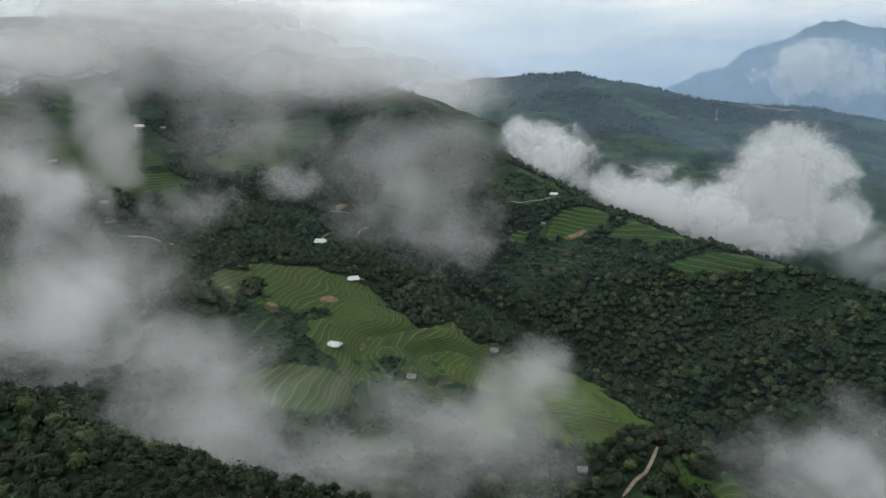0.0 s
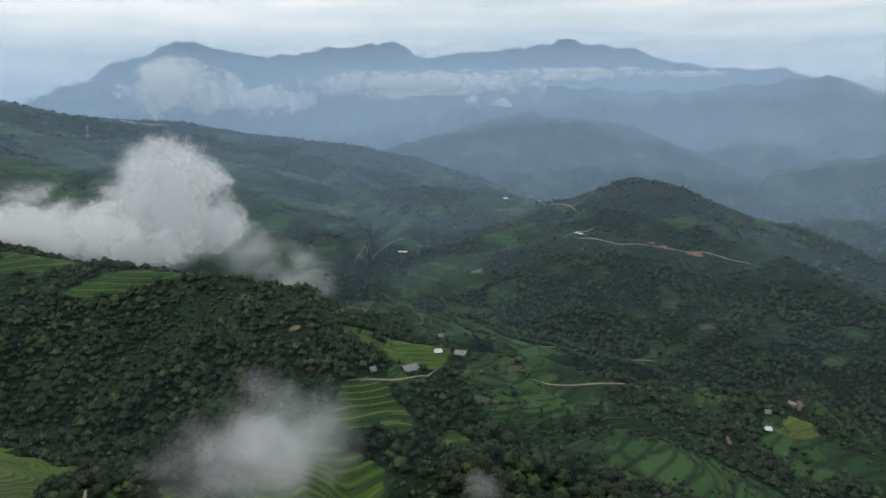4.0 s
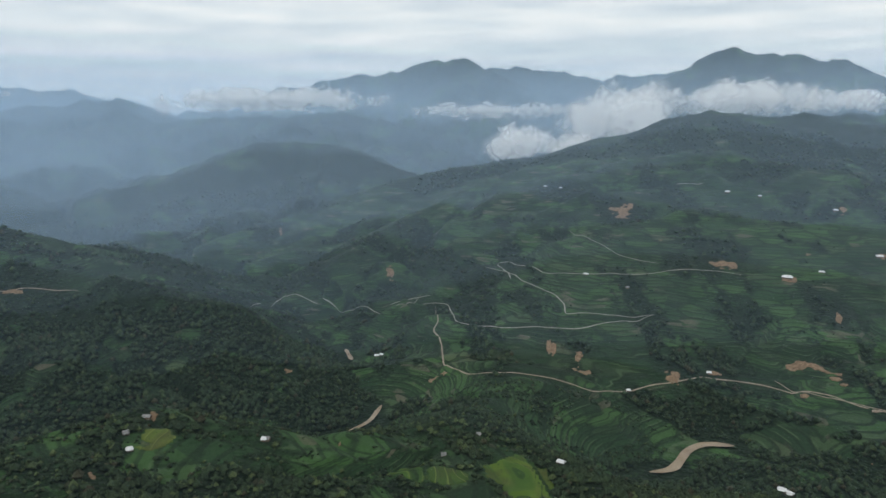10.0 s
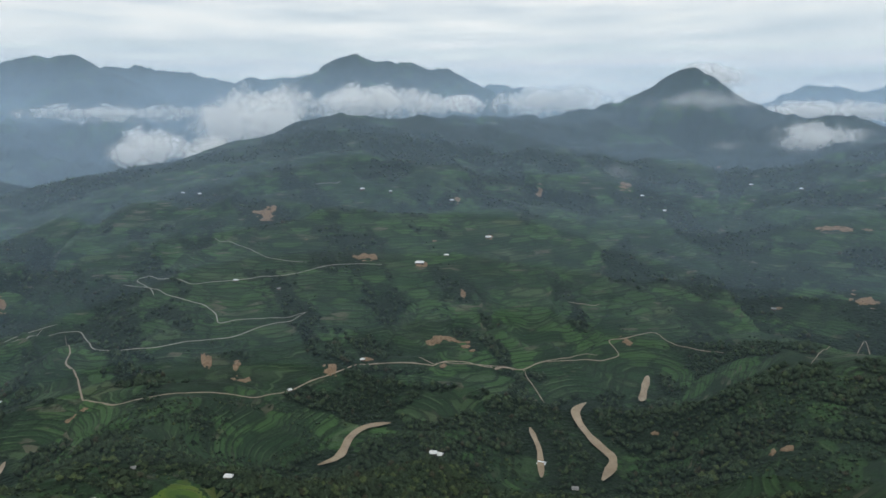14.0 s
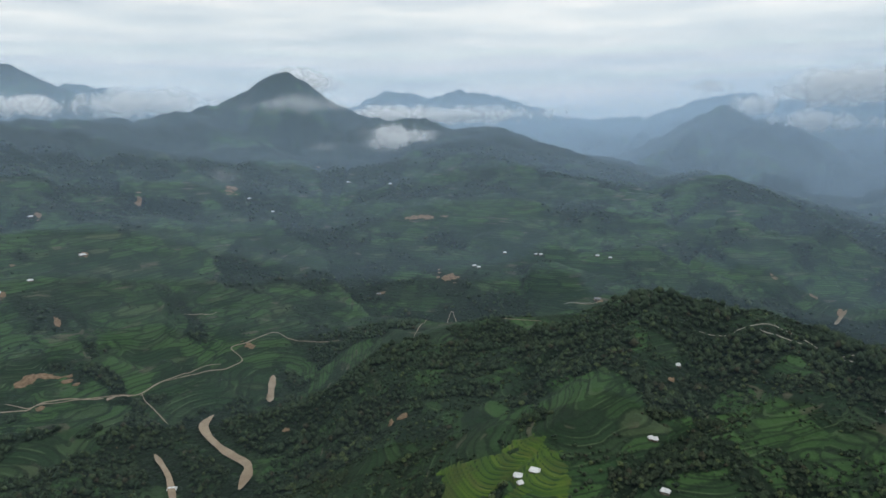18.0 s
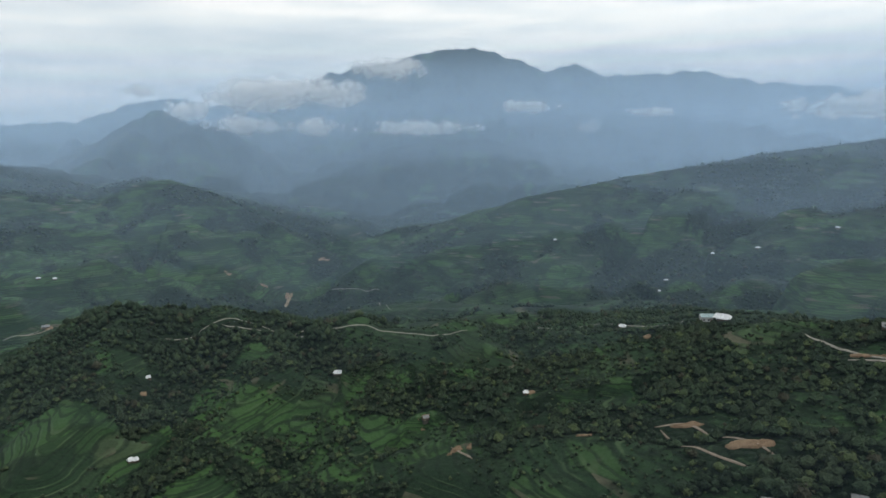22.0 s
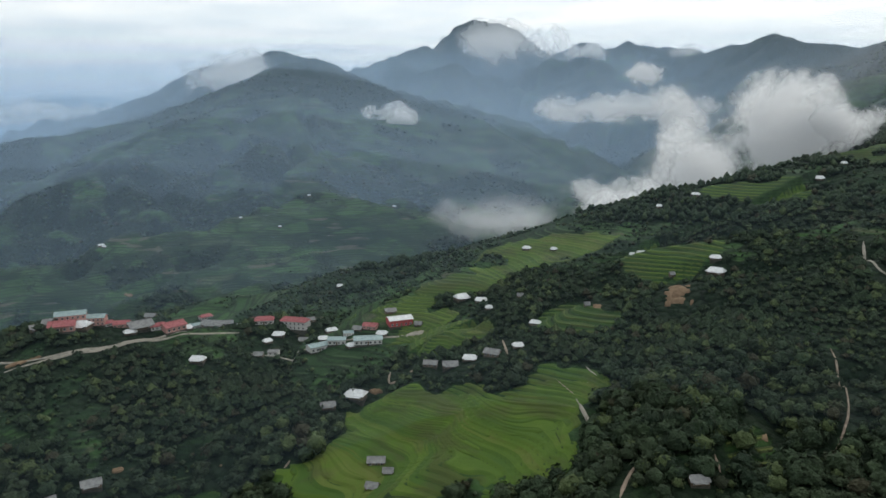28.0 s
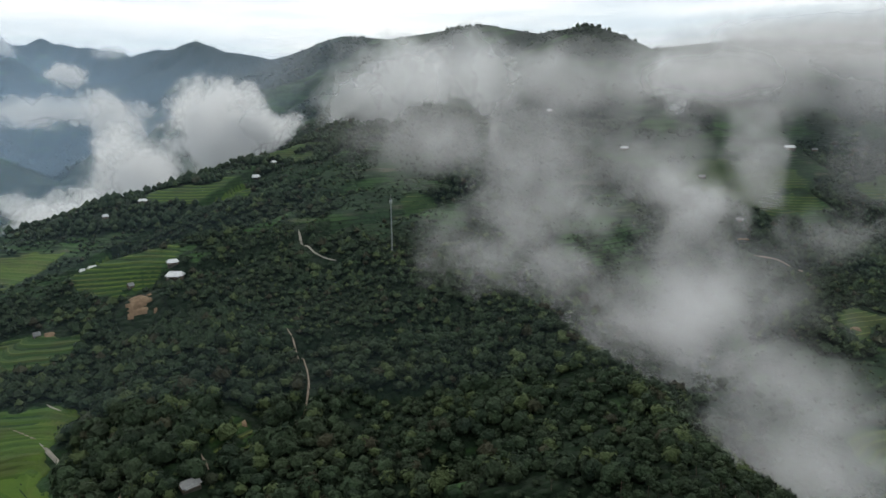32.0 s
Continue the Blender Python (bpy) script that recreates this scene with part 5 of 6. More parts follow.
HOUSES += [
    (137.26, 652, 10.6, "P"), (128.25, 616, 10.1, "P"), (126.81, 1174, 21.5, "P"), (121.84, 876, 9.0, "P"), (129.05, 1211, 12.1, "P"), (140.20, 602, 7.8, "G"),
    (132.53, 1314, 15.4, "P"), (129.53, 1526, 12.8, "P"), (122.24, 1589, 15.2, "P"), (109.65, 1692, 11.8, "P"), (108.44, 1717, 10.7, "P"), (115.22, 1098, 8.2, "G"),
    (115.68, 803, 6.1, "P"), (124.51, 1573, 10.1, "P"), (144.70, 1793, 12.8, "P"), (146.45, 1707, 10.8, "P"),
]
HOUSES += [
    (166.65, 431, 7.8, "P"), (168.11, 433, 8.7, "P"), (166.85, 422, 5.2, "P"), (177.68, 489, 5.0, "P"), (179.51, 602, 5.0, "P"), (162.76, 1303, 9.9, "P"),
    (165.30, 1343, 10.3, "P"), (167.83, 1317, 8.9, "P"), (172.80, 1306, 9.9, "P"), (154.77, 1229, 11.5, "E"), (172.93, 1168, 15.3, "E"), (155.91, 1842, 12.2, "P"),
    (152.53, 1898, 13.1, "P"),
]
HOUSES += [
    (-165.58, 570, 9.6, "P"), (178.06, 489, 5.0, "P"), (179.10, 425, 7.4, "P"), (-158.19, 477, 5.9, "E"), (-147.41, 1383, 10.1, "P"), (-139.07, 1170, 8.8, "P"),
    (-149.54, 481, 5.0, "P"), (168.25, 1314, 10.0, "P"), (163.14, 1294, 9.8, "P"), (173.83, 1301, 8.8, "P"), (-138.57, 1208, 10.3, "P"), (-132.09, 1313, 11.1, "P"),
    (-126.97, 1366, 10.2, "P"), (-118.44, 1177, 13.7, "P"),
]
HOUSES += [
    (-34.64, 910, 14.5, "P"), (-40.44, 829, 12.1, "P"), (-40.49, 1054, 11.3, "P"), (-80.23, 465, 5.0, "G"),
]
HOUSES += [
    (-96.12, 1306, 10.6, "P"), (-105.33, 1136, 7.8, "P"), (-102.95, 1268, 8.7, "P"), (-108.32, 1202, 8.3, "P"), (-118.25, 1169, 8.7, "P"), (-135.26, 1288, 8.8, "P"),
]
# bare ground: heading, distance, half width, half depth, paved or not
SCARS = [
    (-73.11, 468, 14, 21, 0), (122.11, 1197, 35, 40, 0), (129.24, 914, 24, 23, 0), (130.67, 903, 12, 9, 0), (119.23, 855, 16, 26, 0),
    (112.12, 831, 21, 23, 0), (109.42, 903, 5, 55, 0), (132.66, 1317, 12, 16, 0), (126.81, 1170, 19, 14, 0), (122.32, 877, 13, 8, 0),
    (114.27, 1517, 35, 24, 0), (117.41, 1294, 13, 12, 0), (99.65, 827, 21, 12, 0), (111.55, 881, 7, 32, 0), (143.90, 1001, 15, 15, 0),
    (129.99, 1525, 9, 21, 0), (128.13, 1285, 8, 10, 0), (128.75, 846, 13, 8, 0), (158.05, 1563, 39, 14, 0), (143.37, 1827, 23, 50, 0),
    (136.60, 1740, 13, 31, 0), (130.44, 1076, 6, 29, 0), (-73.13, 470, 12, 17, 0), (-79.39, 463, 10, 10, 0), (-118.91, 378, 7, 3, 0),
    (-66.10, 315, 4, 10, 0), (-94.53, 470, 10, 5, 1), (-117.95, 757, 19, 47, 1), (-98.20, 398, 9, 4, 0), (-124.03, 486, 16, 3, 0),
    (160.65, 1278, 32, 50, 0), (129.58, 915, 32, 15, 0), (131.34, 889, 12, 8, 0), (172.92, 1170, 13, 16, 0), (155.98, 588, 15, 10, 0),
    (146.44, 718, 13, 7, 0), (155.01, 1233, 12, 8, 0), (-173.86, 1383, 15, 7, 0), (178.95, 581, 5, 6, 0), (150.10, 2148, 15, 12, 0),
    (159.07, 1556, 78, 15, 0), (133.48, 756, 7, 5, 0), (-166.62, 1504, 24, 12, 0), (-174.06, 1376, 10, 6, 0), (-158.20, 478, 8, 7, 0),
    (-155.27, 417, 11, 7, 0), (-169.44, 1363, 8, 46, 0), (-171.30, 1401, 10, 8, 0), (-136.21, 418, 14, 4, 0), (-144.79, 408, 9, 3, 0),
    (76.24, 534, 6, 17, 0), (91.06, 504, 5, 14, 0), (114.60, 1507, 29, 55, 0), (95.70, 1265, 11, 37, 0), (71.51, 445, 5, 5, 0),
    (86.96, 1714, 14, 48, 0), (109.10, 911, 6, 34, 0), (111.25, 840, 14, 34, 0), (128.08, 917, 20, 13, 0), (87.10, 856, 11, 8, 0),
    (-17.68, 496, 12, 11, 0), (-9.93, 491, 12, 8, 0), (-8.39, 779, 12, 9, 0), (-14.28, 472, 8, 6, 0), (-6.83, 556, 14, 6, 0),
    (-25.46, 619, 10, 8, 0), (10.91, 638, 15, 6, 0), (50.59, 1042, 15, 11, 0), (21.16, 1818, 6, 74, 0), (24.60, 1932, 123, 12, 0),
    (35.11, 446, 6, 4, 0), (50.64, 1037, 15, 12, 0), (71.65, 439, 6, 10, 0), (79.30, 397, 4, 3, 0), (65.69, 1080, 78, 10, 0),
    (-139.83, 562, 5, 5, 0), (-117.05, 1017, 11, 6, 0), (-111.10, 356, 5, 3, 0), (-131.83, 385, 21, 7, 0), (-149.14, 481, 6, 4, 0),
]


def way_points(course):
    return [polar(a, q) for a, q in course]


def clear_of_ways(x, y, gap=3.0):
    ok = np.ones(x.shape, bool)
    for kind, width, course in WAYS:
        pts = way_points(course)
        for (x0, y0, _), (x1, y1, _) in zip(pts[:-1], pts[1:]):
            dx, dy = x1 - x0, y1 - y0
            s = np.clip(((x - x0) * dx + (y - y0) * dy) / (dx * dx + dy * dy + 1e-9), 0, 1)
            ok &= np.hypot(x - x0 - s * dx, y - y0 - s * dy) > width / 2 + gap
    for course in RIVERS:
        pts = way_points(course)
        for (x0, y0, _), (x1, y1, _) in zip(pts[:-1], pts[1:]):
            dx, dy = x1 - x0, y1 - y0
            s = np.clip(((x - x0) * dx + (y - y0) * dy) / (dx * dx + dy * dy + 1e-9), 0, 1)
            ok &= np.hypot(x - x0 - s * dx, y - y0 - s * dy) > 18
    for az, q, half_w, half_d, _ in SCARS:
        a = radians(az)
        u, v = x * math.cos(a) - y * math.sin(a), x * math.sin(a) + y * math.cos(a) - q
        ok &= (u / (half_w + 2)) ** 2 + ((v + 3) / (half_d + 6)) ** 2 > 1
    for az, q, *_ in HOUSES:
        hx, hy, _ = polar(az, q)
        ok &= ~(np.hypot(x - hx * (q - 4) / q, y - hy * (q - 4) / q) < 7.5)
    return ok


def forest(name, label, x, y, radius, leaves, mat, seed, sink=0.25):
    rng = np.random.RandomState(seed)
    shapes = [clump(rng, leaves) for _ in range(6)]
    z = ground_at(x, y)
    pick = rng.randint(0, 6, len(x))
    vs, fs, tint, n = [], [], [], 0
    size = 1 + 0.45 * fbm(x, y, 45, 2, seed)
    for k, (v, f) in enumerate(shapes):
        m = pick == k
        c = int(m.sum())
        if not c:
            continue
        s = radius * (0.5 + 1.15 * rng.uniform(0, 1, c) ** 1.7) * size[m]
        tall = rng.uniform(0.8, 1.2, c) * s
        a = rng.uniform(0, 2 * math.pi, c)
        ca, sa = np.cos(a)[:, None], np.sin(a)[:, None]
        vx = (v[None, :, 0] * ca - v[None, :, 1] * sa) * s[:, None] + x[m][:, None]
        vy = (v[None, :, 0] * sa + v[None, :, 1] * ca) * s[:, None] + y[m][:, None]
        vz = v[None, :, 2] * tall[:, None] + (z[m] + tall * (0.95 - sink))[:, None]
        vs.append(np.stack([vx, vy, vz], -1).reshape(-1, 3))
        fs.append((f[None] + (np.arange(c) * len(v))[:, None, None]).reshape(-1, 3) + n)
        tint.append(np.repeat(rng.uniform(0, 1, (c, 3)), len(v), axis=0))
        n += c * len(v)
    me = mesh_from(name, np.concatenate(vs), np.concatenate(fs), mat, smooth_shade=leaves == 0)
    add_colors(me, np.concatenate(tint))
    return tagged(new(name, me), label, "forest", kind="stuff")


fx, fy = scatter(19000, 245, 380, 11, wooded(0.56))
forest("forest", "dense green broadleaf forest on the near ridges", fx, fy, 3.2, 34, MAT_LEAF, 21)
fx, fy = scatter(70000, 380, 600, 17, wooded(0.56))
forest("forest", "dark green broadleaf forest on the ridges", fx, fy, 2.5, 6, MAT_LEAF, 27)
fx, fy = scatter(150000, 600, 1000, 12, wooded(0.58))
forest("forest", "dark green woods on the middle hills", fx, fy, 2.7, 0, MAT_LEAF_FAR, 22)
fx, fy = scatter(100000, 1000, 2100, 13, wooded(0.6))
forest("forest", "distant dark tree cover on hazy slopes", fx, fy, 3.3, 0, MAT_LEAF_FAR, 23, 0.5)


def bushes(x, y):
    w, rice = land_use(x, y)
    return (w <= 0.56) & (w > 0.12) & (rice < 0.1) & in_view(x, y) & clear_of_ways(x, y, 2)


fx, fy = scatter(40000, 900, 2300, 16, bushes)
forest("shrubs", "hedges and single trees dotting the distant plots", fx, fy, 1.4, 0, MAT_LEAF_FAR, 26, 0.55)
fx, fy = scatter(90000, 260, 760, 14, bushes)
forest("shrubs", "scattered shrubs and small trees on grassy slopes", fx, fy, 1.25, 0, MAT_LEAF, 24)


def trunk_mesh(rng, height):
    bm = bmesh.new()
    def limb(a, b, r0, r1):
        d = (b - a)
        m = d.to_track_quat("Z", "Y").to_matrix().to_4x4()
        res = bmesh.ops.create_cone(bm, segments=6, radius1=r0, radius2=r1, depth=d.length, cap_ends=False)
        bmesh.ops.transform(bm, matrix=Matrix.Translation((a + b) / 2) @ m, verts=res["verts"])
    top = Vector((rng.uniform(-0.4, 0.4), rng.uniform(-0.4, 0.4), height * 0.72))
    limb(Vector((0, 0, -1.0)), top, 0.26, 0.12)
    for _ in range(4):
        a = rng.uniform(0, 6.28)
        base = top * rng.uniform(0.55, 0.95)
        limb(base, base + Vector((math.cos(a) * 1.7, math.sin(a) * 1.7, rng.uniform(0.9, 1.8))), 0.10, 0.04)
    me = bpy.data.meshes.new("trunk")
    bm.to_mesh(me)
    bm.free()
    me.materials.append(MAT_BARK)
    return me


def crown_mesh(rng, height):
    """Several lumps of leaves round the limbs, with gaps between them."""
    vs, fs, tint, n = [], [], [], 0
    shade, odd = rng.uniform(0.15, 0.9), rng.uniform(0.0, 1.0)
    for k in range(6):
        a, q = rng.uniform(0, 6.28), (0.0 if k == 0 else rng.uniform(1.1, 2.1))
        c = np.array((math.cos(a) * q, math.sin(a) * q, height * (0.92 if k == 0 else rng.uniform(0.55, 0.85))))
        v, f = clump(rng, 46, 0.34, 0.8)
        vs.append(v * rng.uniform(1.25, 1.95) + c)
        fs.append(f + n)
        tint.append(np.tile((shade + rng.uniform(-0.15, 0.15), odd, 0), (len(v), 1)))
        n += len(v)
    me = mesh_from("crown", np.concatenate(vs), np.concatenate(fs), MAT_LEAF, smooth_shade=False)
    add_colors(me, np.concatenate(tint))
    return me


def near_trees():
    rng = np.random.RandomState(77)
    kinds = []
    for k in range(9):
        h = rng.uniform(6.0, 9.0)
        kinds.append((trunk_mesh(rng, h), crown_mesh(rng, h)))
    x, y = scatter(5200, 120, 252, 15, wooded(0.5))
    gone = np.zeros(len(x), bool)
    for i in range(len(x)):
        if not gone[i]:
            gone[i + 1:] |= np.hypot(x[i + 1:] - x[i], y[i + 1:] - y[i]) < 4.2
    x, y = x[~gone], y[~gone]
    head = np.degrees(np.arctan2(x, y))
    order = np.argsort(np.hypot(x, y) + 1e4 * ((head < -75) | (head > 5) | (np.hypot(x, y) < 165)))
    rest, order = order[300:], order[:300]
    forest("forest", "leafy trees covering the top of the near ridge", x[rest], y[rest], 3.2, 44, MAT_LEAF, 25)
    z = ground_at(x, y)
    for i in order:
        tm, cm = kinds[rng.randint(9)]
        tree = tagged(new("tree"), "leafy green hillside tree with rounded uneven crown", "tree", "trees on the near ridge")
        tree.matrix_world = pose(x[i], y[i], z[i], 0, 0, rng.uniform(0, 360)) @ Matrix.Diagonal((*[rng.uniform(0.75, 1.25)] * 3, 1))
        part("trunk", tm, None, tree)
        part("crown", cm, None, tree)
    print("near trees", len(order))


near_trees()


def rice_field(az, dist, half_w, half_d, lush, seed):
    """A flight of rice terraces: level treads along the contour with steep little risers."""
    rng = np.random.RandomState(seed)
    a = radians(az)
    nu, nv = int(np.clip(half_w * 2.9 / (1.5 if dist < 480 else 2.2), 16, 130)), int(np.clip(half_d * 2.9 / (0.85 if dist < 480 else 1.5), 22, 190))
    u, v = np.meshgrid(np.linspace(-1.45, 1.45, nu), np.linspace(-1.45, 1.45, nv))
    along, out = u * half_w, dist + v * half_d
    x, y = along * math.cos(a) + out * math.sin(a), -along * math.sin(a) + out * math.cos(a)
    z = ground_at(x, y)
    for _ in range(3):
        z[1:-1, 1:-1] = (z[1:-1, 1:-1] * 2 + z[:-2, 1:-1] + z[2:, 1:-1] + z[1:-1, :-2] + z[1:-1, 2:]) / 6
    fall = np.median(np.abs(np.gradient(z, axis=0))) / (2.9 * half_d / nv)
    step = float(np.clip(8.0 * fall, 1.2, 3.2))
    level = z / step + 0.9 * fbm(x, y, 70, 1, seed)
    k, f = np.floor(level), level - np.floor(level)
    riser = smooth(0.74, 1.0, f)
    top = z + (riser - f) * step * 0.92 + 0.75
    inside = np.sqrt(u * u + v * v) + rim_of(x, y, 0.95, 171)
    sink = smooth(0.98, 1.04, inside)
    top = top - sink * 2.6
    ripeness = 0.62 if lush == 2 else rng.uniform(0.1, 0.75)
    faces = grid_faces(nv, nu)
    keep = (inside.ravel()[faces] < 1.06).any(1)
    if keep.sum() < 10:
        return
    me = mesh_from("rice_field", np.stack([x.ravel(), y.ravel(), top.ravel()], 1), faces[keep][:, ::-1], MAT_RICE)
    add_colors(me, np.stack([level.ravel() / 100, sink.ravel(), np.full(level.size, ripeness)], 1), (0.45, 0.9, 1.4)[lush])
    ripe = ripeness > 0.47
    tagged(new("rice_field", me), "yellowing rice terraces stepped along the hillside contour" if ripe else "bright green rice terraces stepped along the hillside contour", "rice field", "rice terraces")


for n, spot in enumerate(FIELDS):
    rice_field(*spot, seed=500 + n)


def ribbon(course, width, lift, level=None, step=6.0, seed=1):
    """A strip that follows the ground: road, path or river. Returns vertices and faces."""
    rng = np.random.RandomState(seed)
    pts = np.array([p[:2] for p in way_points(course)])
    t = np.concatenate([[0], np.cumsum(np.linalg.norm(np.diff(pts, axis=0), axis=1))])
    n = max(4, int(t[-1] / step))
    s = np.linspace(0, t[-1], n)
    # rounded bends: a moving average over the broken line
    fine = np.stack([np.interp(s, t, pts[:, i]) for i in (0, 1)], 1)
    for _ in range(6):
        fine[1:-1] = (fine[:-2] + 2 * fine[1:-1] + fine[2:]) / 4
    d = np.gradient(fine, axis=0)
    d /= np.linalg.norm(d, axis=1)[:, None] + 1e-9
    nrm = np.stack([-d[:, 1], d[:, 0]], 1)
    w = width / 2 * (1 + 0.22 * np.interp(s, s[::3], rng.uniform(-1, 1, len(s[::3]))))
    w = w * np.sqrt(np.clip(np.minimum(s, t[-1] - s) / (0.12 * t[-1] + 1e-6), 0.05, 1))
    rows = []
    for k in (-1.0, -0.4, 0.4, 1.0):
        q = fine + nrm * (w * k)[:, None]
        z = ground_at(q[:, 0], q[:, 1]) + lift * (0.2 if abs(k) == 1 else 1) if level is None else np.full(n, level)
        rows.append(np.c_[q, z])
    if level is None:
        mid = np.maximum(rows[1][:, 2], rows[2][:, 2])
        rows[1][:, 2] = rows[2][:, 2] = mid
    return np.stack(rows, 1).reshape(-1, 3), grid_faces(n, 4)


for n, course in enumerate(RIVERS):
    v, f = ribbon(course, 9.5 if n < 3 else 6, 0, level=RIVER_Z + 0.6, step=5, seed=40 + n)
    tagged(new("river", mesh_from("river", v, f[:, ::-1], MAT_WATER)), "muddy brown river winding along the valley floor", "river", kind="structure")
for n, (kind, width, course) in enumerate(WAYS):
    v, f = ribbon(course, width * (0.45 if course[0][1] < 620 else 0.33), 0.5, step=4.0, seed=60 + n)
    mat = MAT_ROAD if kind == "road" else MAT_DIRT
    label = "pale concrete hill road winding along the slope" if kind == "road" else "brown dirt track on the hillside"
    tagged(new(kind if kind == "road" else "dirt_track", mesh_from(kind, v, f[:, ::-1], mat)), label, kind, kind="structure")


# ---- bare ground, houses, mast ----
MAST_AT = (-53.33, 485, 40)


def bare_patch(az, dist, half_w, half_d, paved, seed):
    """A cut bank or yard: a rough-edged sheet of open ground on the slope."""
    a = radians(az)
    nu, nv = (17, 13) if dist < 600 else (19, 25)
    u, v = np.meshgrid(np.linspace(-1.2, 1.2, nu), np.linspace(-1.2, 1.2, nv))
    along, out = u * half_w, dist + v * half_d
    x, y = along * math.cos(a) + out * math.sin(a), -along * math.sin(a) + out * math.cos(a)
    rough = 0.0 if paved else 0.7 * fbm(x, y, 5, 3, seed)
    inside = np.sqrt(u * u + v * v) + 0.55 * fbm(x, y, max(4.0, 0.5 * half_w), 3, seed + 3)
    if not paved:
        inside = inside + 0.25 + 1.1 * fbm(along * 0.22, ground_at(x, y), 3.2, 2, seed + 9)
    z = ground_at(x, y) + 0.9 + rough - 2.2 * smooth(0.95, 1.1, inside)
    faces = grid_faces(nv, nu)
    keep = (inside.ravel()[faces] < 1.1).any(1)
    if keep.sum() < 4:
        return
    me = mesh_from("bare_ground", np.stack([x.ravel(), y.ravel(), z.ravel()], 1), faces[keep][:, ::-1], MAT_ROAD if paved else MAT_EARTH)
    tagged(new("yard" if paved else "bare_ground", me), "pale paved yard between the village houses" if paved else "raw reddish-brown cut earth on the hillside", "ground", kind="structure")


for n, (az, dist, half_w, half_d, paved) in enumerate(SCARS):
    bare_patch(az, dist, 0.6 * half_w, 0.55 * half_d, paved, seed=700 + n)


def box(bm, x0, x1, y0, y1, z0, z1):
    r = bmesh.ops.create_cube(bm, size=1.0)
    bmesh.ops.transform(bm, matrix=Matrix.Translation(((x0 + x1) / 2, (y0 + y1) / 2, (z0 + z1) / 2)) @ Matrix.Diagonal((x1 - x0, y1 - y0, z1 - z0, 1)), verts=r["verts"])


def mesh_of(name, build, mat):
    bm = bmesh.new()
    build(bm)
    me = bpy.data.meshes.new(name)
    bm.to_mesh(me)
    bm.free()
    me.materials.append(mat)
    return me


def roof_shape(bm, half_l, half_w, z, rise, hip, thick=0.16, over=0.6):
    """A pitched roof with overhang and thickness; hip is how far its ends lean in."""
    L, W = half_l + over, half_w + over
    low = z - over * rise / half_w
    rings = []
    for dz in (0.0, thick):
        rings.append([bm.verts.new(p) for p in ((-L, -W, low + dz), (L, -W, low + dz), (L, W, low + dz), (-L, W, low + dz), (-L + hip, 0, z + rise + dz), (L - hip, 0, z + rise + dz))])
    a, b = rings
    for q, rev in ((b, False), (a, True)):
        for f in ((0, 1, 5, 4), (2, 3, 4, 5), (1, 2, 5), (3, 0, 4)):
            vs = [q[i] for i in f]
            if len(f) == 3 and hip == 0:
                continue
            bm.faces.new(vs[::-1] if rev else vs)
    loop = (0, 1, 2, 3) if hip else (0, 1, 5, 2, 3, 4)
    for i, j in zip(loop, loop[1:] + loop[:1]):
        bm.faces.new((a[i], a[j], b[j], b[i]))
    bmesh.ops.recalc_face_normals(bm, faces=bm.faces)


def gable(bm, half_l, half_w, z, rise):
    for s in (-1, 1):
        x = s * (half_l - 0.02)
        v = [bm.verts.new(p) for p in ((x, -half_w, z), (x, half_w, z), (x, 0, z + rise))]
        w = [bm.verts.new(p) for p in ((x - s * 0.2, -half_w, z), (x - s * 0.2, half_w, z), (x - s * 0.2, 0, z + rise))]
        bm.faces.new(v)
        bm.faces.new(w[::-1])
        for i in range(3):
            bm.faces.new((v[i], w[i], w[(i + 1) % 3], v[(i + 1) % 3]))
    bmesh.ops.recalc_face_normals(bm, faces=bm.faces)


